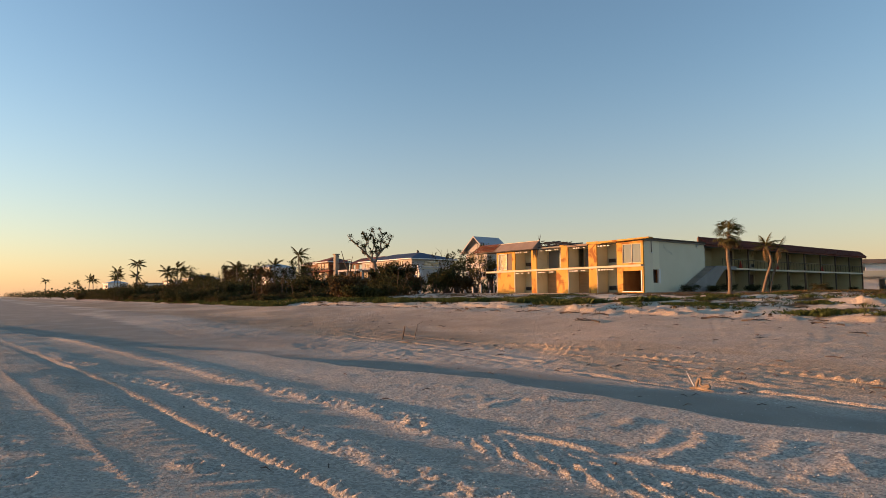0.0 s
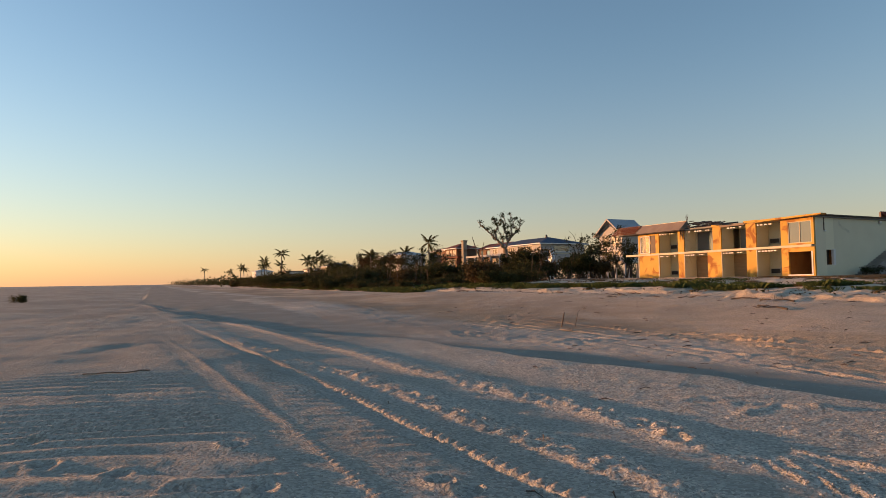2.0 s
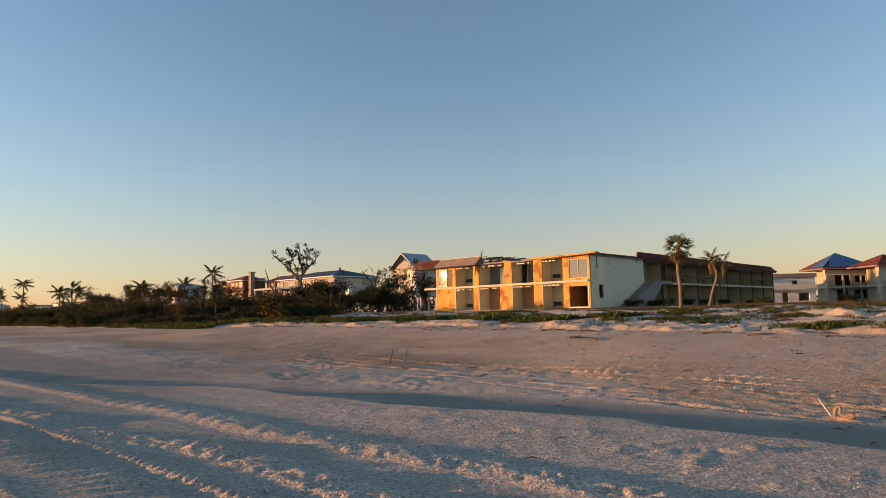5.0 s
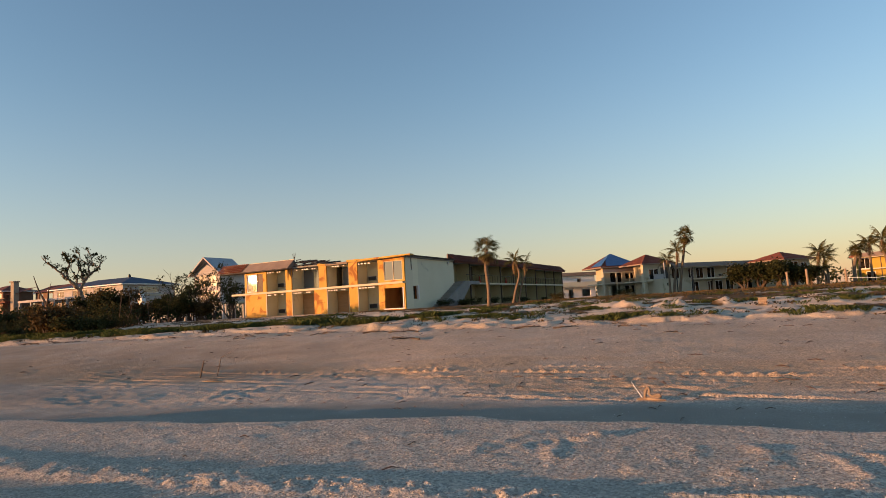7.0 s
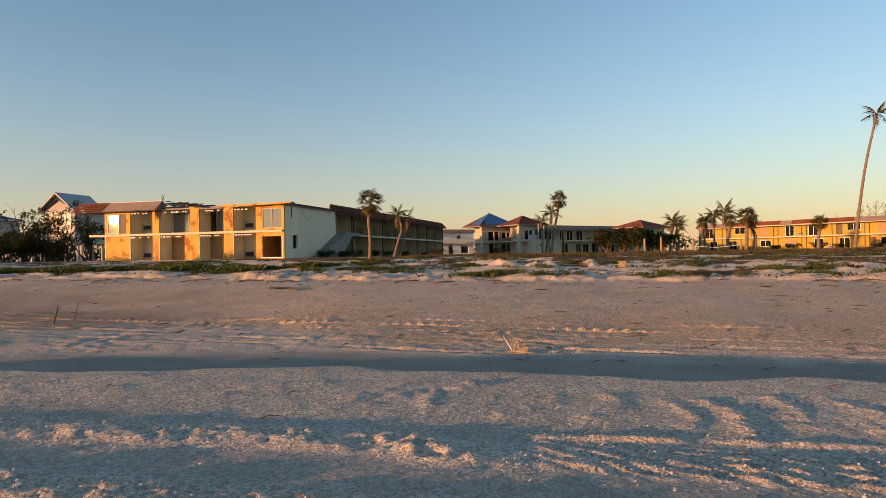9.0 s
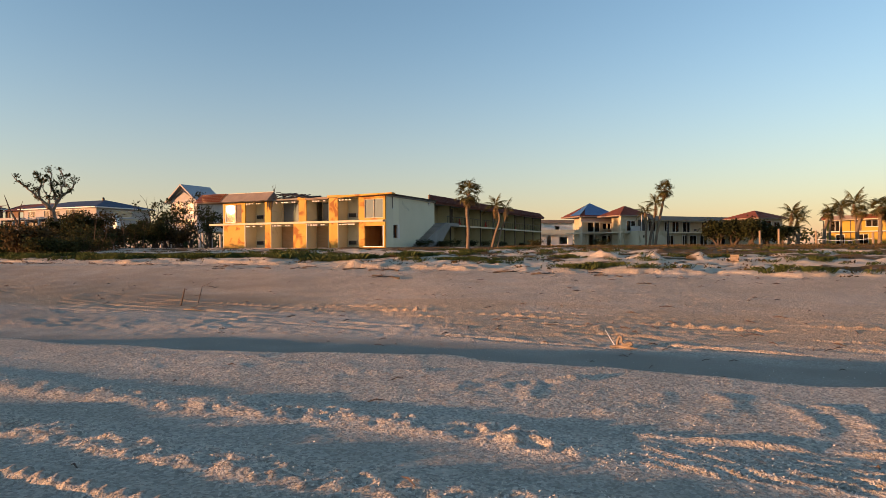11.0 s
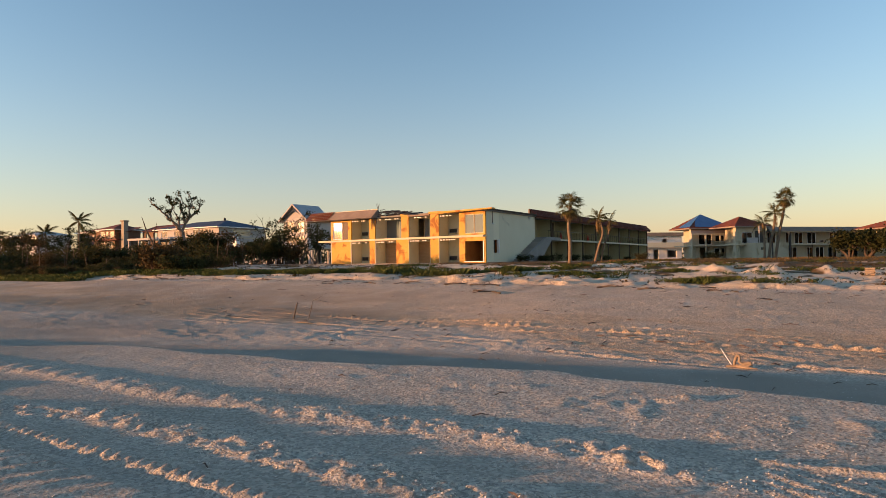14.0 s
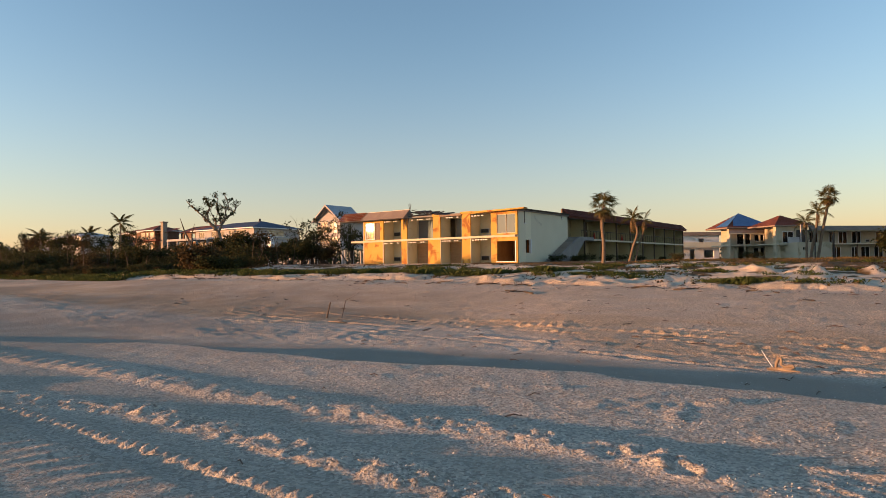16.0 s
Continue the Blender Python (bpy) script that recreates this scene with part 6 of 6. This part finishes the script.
part("roof_vent", Form().tube([(6, 0, 11.2), (6, 0, 12.4), (6, 0, 12.6)], [0.35, 0.3, 0.1], 8), BLACK, blue)

peach = thing("tile_roof_house", "peach-walled house darkened as if shaded, with tiled roofs and chimney", "house", place(-172.8, 88.0, 1.3))
house_box(peach, 8.5, 7, 4.0, 10.0, SHADED_PEACH, [(-3.4, -1.2, 8.0, 9.6), (-0.6, 0.8, 8.0, 9.6), (1.4, 3.6, 8.0, 9.6), (-3.2, 3.2, 4.8, 6.8)])
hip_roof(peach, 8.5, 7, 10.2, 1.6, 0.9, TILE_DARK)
part("base", Form().box(-4.4, 4.4, -4.3, 3.6, -0.3, 3.7), SHADED_PEACH, peach)
part("terrace_band", Form().box(-5.2, 7.4, -4.8, -3.52, 7.1, 7.5), TILE_DARK, peach)
part("terrace_rail", Form().box(-5.0, 7.2, -4.7, -4.64, 8.2, 8.3), DOOR, peach)
part("arcade_wall", wall(Form(), 4.27, 9.0, 3.0, 9.2, -2.4, -2.1, [(5.0, 6.4, 7.7, 8.9), (7.0, 8.4, 7.7, 8.9), (5.0, 8.0, 4.4, 6.6)]), SHADED_PEACH, peach)
part("arcade_roof", Form().face((4.3, -3.4, 9.2), (9.6, -3.4, 9.2), (9.6, 1.5, 10.8), (4.3, 1.5, 10.8)), TILE_DARK, peach)
part("chimney", Form().box(7.6, 8.9, -3.6, -2.42, 3, 12.0), SHADED_BEIGE, peach, "plain stucco chimney")
part("chimney_cap", Form().box(7.4, 9.1, -3.8, -2.25, 12.0, 12.3), SHADED_BEIGE, peach)
part("wing_wall", wall(Form(), 11.5, 25, 3.0, 9.2, 0.0, 0.3, [(13, 14.6, 7.2, 8.8), (16.5, 18.5, 6.6, 8.8), (21, 23.5, 7.0, 8.6)]), SHADED_PEACH, peach)
part("wing_roof", Form().face((11.0, -1.0, 9.1), (25.8, -1.0, 9.1), (25.4, 4.0, 11.0), (11.2, 4.0, 11.0)), TILE_DARK, peach)
part("wing_back", Form().box(11.5, 25, 6.5, 6.8, -0.3, 9.2), DARK, peach)


def far_house(name, label, x, y, w, d, h, mat, roof, rise, turn=0, base=1.5, flat=False):
    t = thing(name, label, "house", place(x, y, base, turn), "far houses")
    n = max(2, int(w / 3.2))
    holes = [(-w / 2 + (k + 0.25) * w / n, -w / 2 + (k + 0.75) * w / n, h - 2.3, h - 0.8) for k in range(n)]
    house_box(t, w, d, 0.0, h, mat, holes)
    if flat:
        part("roof", Form().box(-w / 2 - 0.5, w / 2 + 0.5, -d / 2 - 0.5, d / 2 + 0.5, h, h + 0.5), roof, t)
    else:
        hip_roof(t, w, d, h + 0.23, rise, 0.7, roof)
    return t


far_house("beach_house", "white beach house with pale hip roof in the scrub", -201, 80, 16, 9, 8.8, WHITE, SILVER_ROOF, 1.4)
far_house("beach_house", "white flat-roofed beach house behind the scrub", -225, 82, 20, 9, 8.6, WHITE, SILVER_ROOF, 1.0, flat=True)
far_house("beach_house", "low cream house with blue metal roof", -238, 66, 14, 9, 6.0, STUCCO, BLUE_ROOF, 1.4)
far_house("beach_house", "low long white house with flat roof", -290, 72, 20, 10, 6.0, WHITE, FELT, 1.0, flat=True)
far_house("beach_house", "pale flat-roofed house far along the shore", -345, 70, 18, 10, 6.0, WHITE, FELT, 1.0, flat=True)
far_house("beach_house", "pale far beach house with metal roof", -395, 62, 16, 10, 7.0, WHITE, SILVER_ROOF, 1.5)
far_house("dark_house", "dark-roofed house among the trees", -185, 91, 15, 10, 9.6, SHADED_PEACH, TILE_DARK, 1.5)
# lantern-shaped marker by the thicket
mk = thing("white_marker", "white wooden post with a peaked lantern top", "post", place(-79.7, 56.0, 1.25))
part("post", Form().box(-0.3, 0.3, -0.22, 0.22, 0, 3.3), WHITE, mk)
part("peak", Form().prism([(-0.62, 3.3), (0.62, 3.3), (0, 4.9)], -0.3, 0.3), WHITE, mk)
part("opening", Form().prism([(-0.26, 3.45), (0.26, 3.45), (0, 4.15)], -0.33, -0.302), DARK, mk)


# ---- small things on the sand ----
drift = thing("driftwood", "pale curled driftwood root lying on the sand", "driftwood", place(-6.75, 11.6) @ Matrix.Diagonal((0.8, 0.8, 0.8, 1)))
part("root", Form().tube([(-0.05, 0, 0.0), (-0.03, 0, 0.14), (0.0, 0.02, 0.24), (0.05, 0.02, 0.26), (0.07, 0.0, 0.2), (0.06, -0.02, 0.13), (0.12, 0, 0.08), (0.22, 0.02, 0.1), (0.28, 0.0, 0.12), (0.3, 0.0, 0.08), (0.2, -0.04, 0.04), (0.06, -0.03, 0.03)],
                         [0.03, 0.035, 0.035, 0.04, 0.03, 0.03, 0.04, 0.045, 0.04, 0.035, 0.03, 0.03], 8), WOOD, drift, smooth=True)
part("twig", Form().tube([(-0.08, 0.0, 0.02), (-0.2, 0.02, 0.2), (-0.32, 0.03, 0.4)], [0.014, 0.011, 0.006], 6), WHITE, drift, "thin bleached stick")
part("foot", Form().tube([(-0.2, -0.05, 0.02), (0.0, 0.0, 0.03), (0.2, -0.06, 0.02), (0.42, -0.05, 0.01)], [0.02, 0.04, 0.03, 0.01], 6), WOOD, drift)
st = thing("upright_sticks", "two dark sticks standing in the sand", "sticks", place(-20.6, 13.9))
part("stick", Form().tube([(0, 0, -0.05), (0.1, 0, 0.25), (0.2, 0, 0.55)], [0.022, 0.026, 0.018], 7), DOOR, st, "short dark stake")
part("stick", Form().tube([(0.4, 0.3, -0.05), (0.52, 0.32, 0.35), (0.58, 0.34, 0.6), (0.8, 0.36, 0.68), (0.98, 0.4, 0.78)], [0.012, 0.012, 0.01, 0.009, 0.004], 6), DOOR, st, "thin bent branch")
chunk = Form()
chunk.tube([(-0.16, 0, 0.02), (-0.05, 0.01, 0.06), (0.06, 0, 0.07), (0.16, 0.0, 0.03)], [0.03, 0.06, 0.055, 0.02], 7)
single("driftwood_chunk", chunk, WOOD, place(-5.25, 8.95), "orange-brown chunk of broken wood", "driftwood", True)
plank = Form().tube([(-0.3, 0, 0.03), (0.0, 0.02, 0.05), (0.35, 0, 0.03)], [0.05, 0.06, 0.03], 6)
single("flat_driftwood", plank, WOOD, place(-19.3, 13.2) @ Matrix.Diagonal((1.1, 1.5, 0.4, 1)), "flat pale piece of driftwood", "driftwood", True)
crate = thing("broken_crate", "weathered orange-brown crate on the dune", "crate", place(-4.5, 31.4) @ Matrix.Diagonal((0.6, 0.6, 0.62, 1)))
for k in range(4):
    part("board", Form().box(-0.3, 0.3, -0.26, -0.23, 0.03 + k * 0.13, 0.14 + k * 0.13), WOOD, crate)
    part("board", Form().box(-0.3, 0.3, 0.23, 0.26, 0.03 + k * 0.13, 0.14 + k * 0.13), WOOD, crate)
for x in (-0.3, 0.27):
    part("end_board", Form().box(x, x + 0.03, -0.228, 0.228, 0.0, 0.55), WOOD, crate)
for x, y, h in ((-2.05, 60, 1.25), (-0.6, 60, 1.4), (2.2, 60, 1.2), (6.3, 60.5, 1.0)):
    p_ = thing("marker_post", "round pale timber post standing on the dune", "post", place(x, y), "timber posts")
    part("post", Form().tube([(0, 0, -0.1), (rng.uniform(-0.05, 0.05), 0, h)], [0.1, 0.09], 9), WOOD, p_)
    part("cap", Form().tube([(0, 0, h), (0, 0, h + 0.04)], [0.1, 0.06], 9), WOOD, p_)
cable = Form().tube([(2.2, 60, 2.0), (4.2, 60.2, 1.85), (6.3, 60.5, 2.05)], [0.02, 0.02, 0.02], 5)
single("slack_rope", cable, WHITE, SHORE, "slack white rope between two posts", "rope")
# storm-thrown branches along the foot of the dune
r = random.Random(72)
BRANCH_FORMS = []
for k in range(5):
    f = Form()
    l, pts_ = r.uniform(0.8, 1.7), []
    for j in range(6):
        pts_.append((l * j / 5, 0.12 * math.sin(j * 1.3 + k) * l, 0.04 + 0.05 * l * math.sin(j * 0.62) * r.uniform(0.6, 1.4)))
    f.tube(pts_, [0.045, 0.042, 0.036, 0.03, 0.02, 0.01], 6)
    for j in (2, 3, 4):
        q = Vector(pts_[j])
        f.tube([q, q + Vector((0.18, r.uniform(-0.25, 0.25), r.uniform(0.0, 0.2))) * l], [0.02, 0.006], 5)
    BRANCH_FORMS.append(f.mesh("driftwood_branch", BARK_DARK))
for k in range(58):
    x, y = r.uniform(-100, 6), 23.9 + r.gauss(0, 0.7) - (1.3 if k % 4 == 0 else 0.0)
    b_ = place(x, y, None, r.uniform(-35, 35) + r.choice((0, 180))) @ Matrix.Diagonal((r.uniform(0.4, 0.9),) * 3 + (1,))
    single("driftwood_branch", BRANCH_FORMS[k % 5], None, b_, "dark storm-thrown branch lying at the dune foot", "driftwood", group="branches along the dune")
# bits of wrack, twigs and shells
r = random.Random(71)
twigs, bits = Form(), Form()
pts = [(r.uniform(-16, 4), r.uniform(9.2, 14.5)) for k in range(90)] + [(r.uniform(-34, 12), r.uniform(13, 24)) for k in range(190)] + [(r.uniform(-60, 40), r.gauss(25.2, 1.3)) for k in range(600)] + [(r.uniform(-12, 2), r.uniform(2.5, 8.8)) for k in range(26)]
for x, y in pts:
    a, l, z = r.uniform(0, 3.14), r.uniform(0.04, 0.22) * (1.9 if y > 12 else 1.0), height_at(x, y)
    twigs.tube([(x, y, z + 0.004), (x + math.cos(a) * l * 0.5, y + math.sin(a) * l * 0.5, z + 0.025), (x + math.cos(a) * l, y + math.sin(a) * l, z + 0.006)], [0.005, 0.008 * (1.6 if y > 12 else 1), 0.003], 4)
single("wrack_twigs", twigs, DOOR, SHORE, "dark twigs and weed scattered over the sand", "debris", kind="stuff")
n_ = 12000
xs = np.array([r.uniform(-20, 4) if k % 2 else r.uniform(-14, -1) for k in range(n_)])
ys = np.array([1.0 + 21 * r.random() ** 1.7 for k in range(n_)])
for k in range(0, n_, 2):
    line = (BAND_A, BAND_B, ([-20, 6], [5.2, 6.8]))[k // 2 % 3]
    ys[k] = np.interp(xs[k], line[0], line[1]) + r.gauss(0, 0.2 if line is not None and k // 2 % 3 < 2 else 0.7)
for x, y, z in zip(xs, ys, ground_height(xs, ys)):
    a, s = r.uniform(0, 6.28), r.choice((0.003, 0.004, 0.005, 0.006, 0.008, 0.011))
    bits.face((x + s * math.cos(a), y + s * math.sin(a), z + 0.004), (x - s * math.sin(a), y + s * math.cos(a), z + 0.012), (x - s * math.cos(a), y - s * math.sin(a), z + 0.006), (x + s * math.sin(a), y - s * math.cos(a), z + 0.001))
single("shell_bits", bits, SHELL, SHORE, "small broken white shells on the sand", "shells", kind="stuff")
weed_line = Form()
for k in range(14):
    x0 = -13.5 + 0.0 * k
    weed_line.tube([(x0 + 0.09 * math.sin(k * 0.9), -0.9 + k * 0.07, height_at(x0, -0.9 + k * 0.07) + 0.02), (x0 + 0.09 * math.sin(k * 0.9 + 0.9), -0.83 + k * 0.07, height_at(x0, -0.83 + k * 0.07) + 0.02)], [0.011, 0.011], 5)
single("wrack_line", weed_line, BARK, SHORE, "dark strand of dried seaweed", "debris")
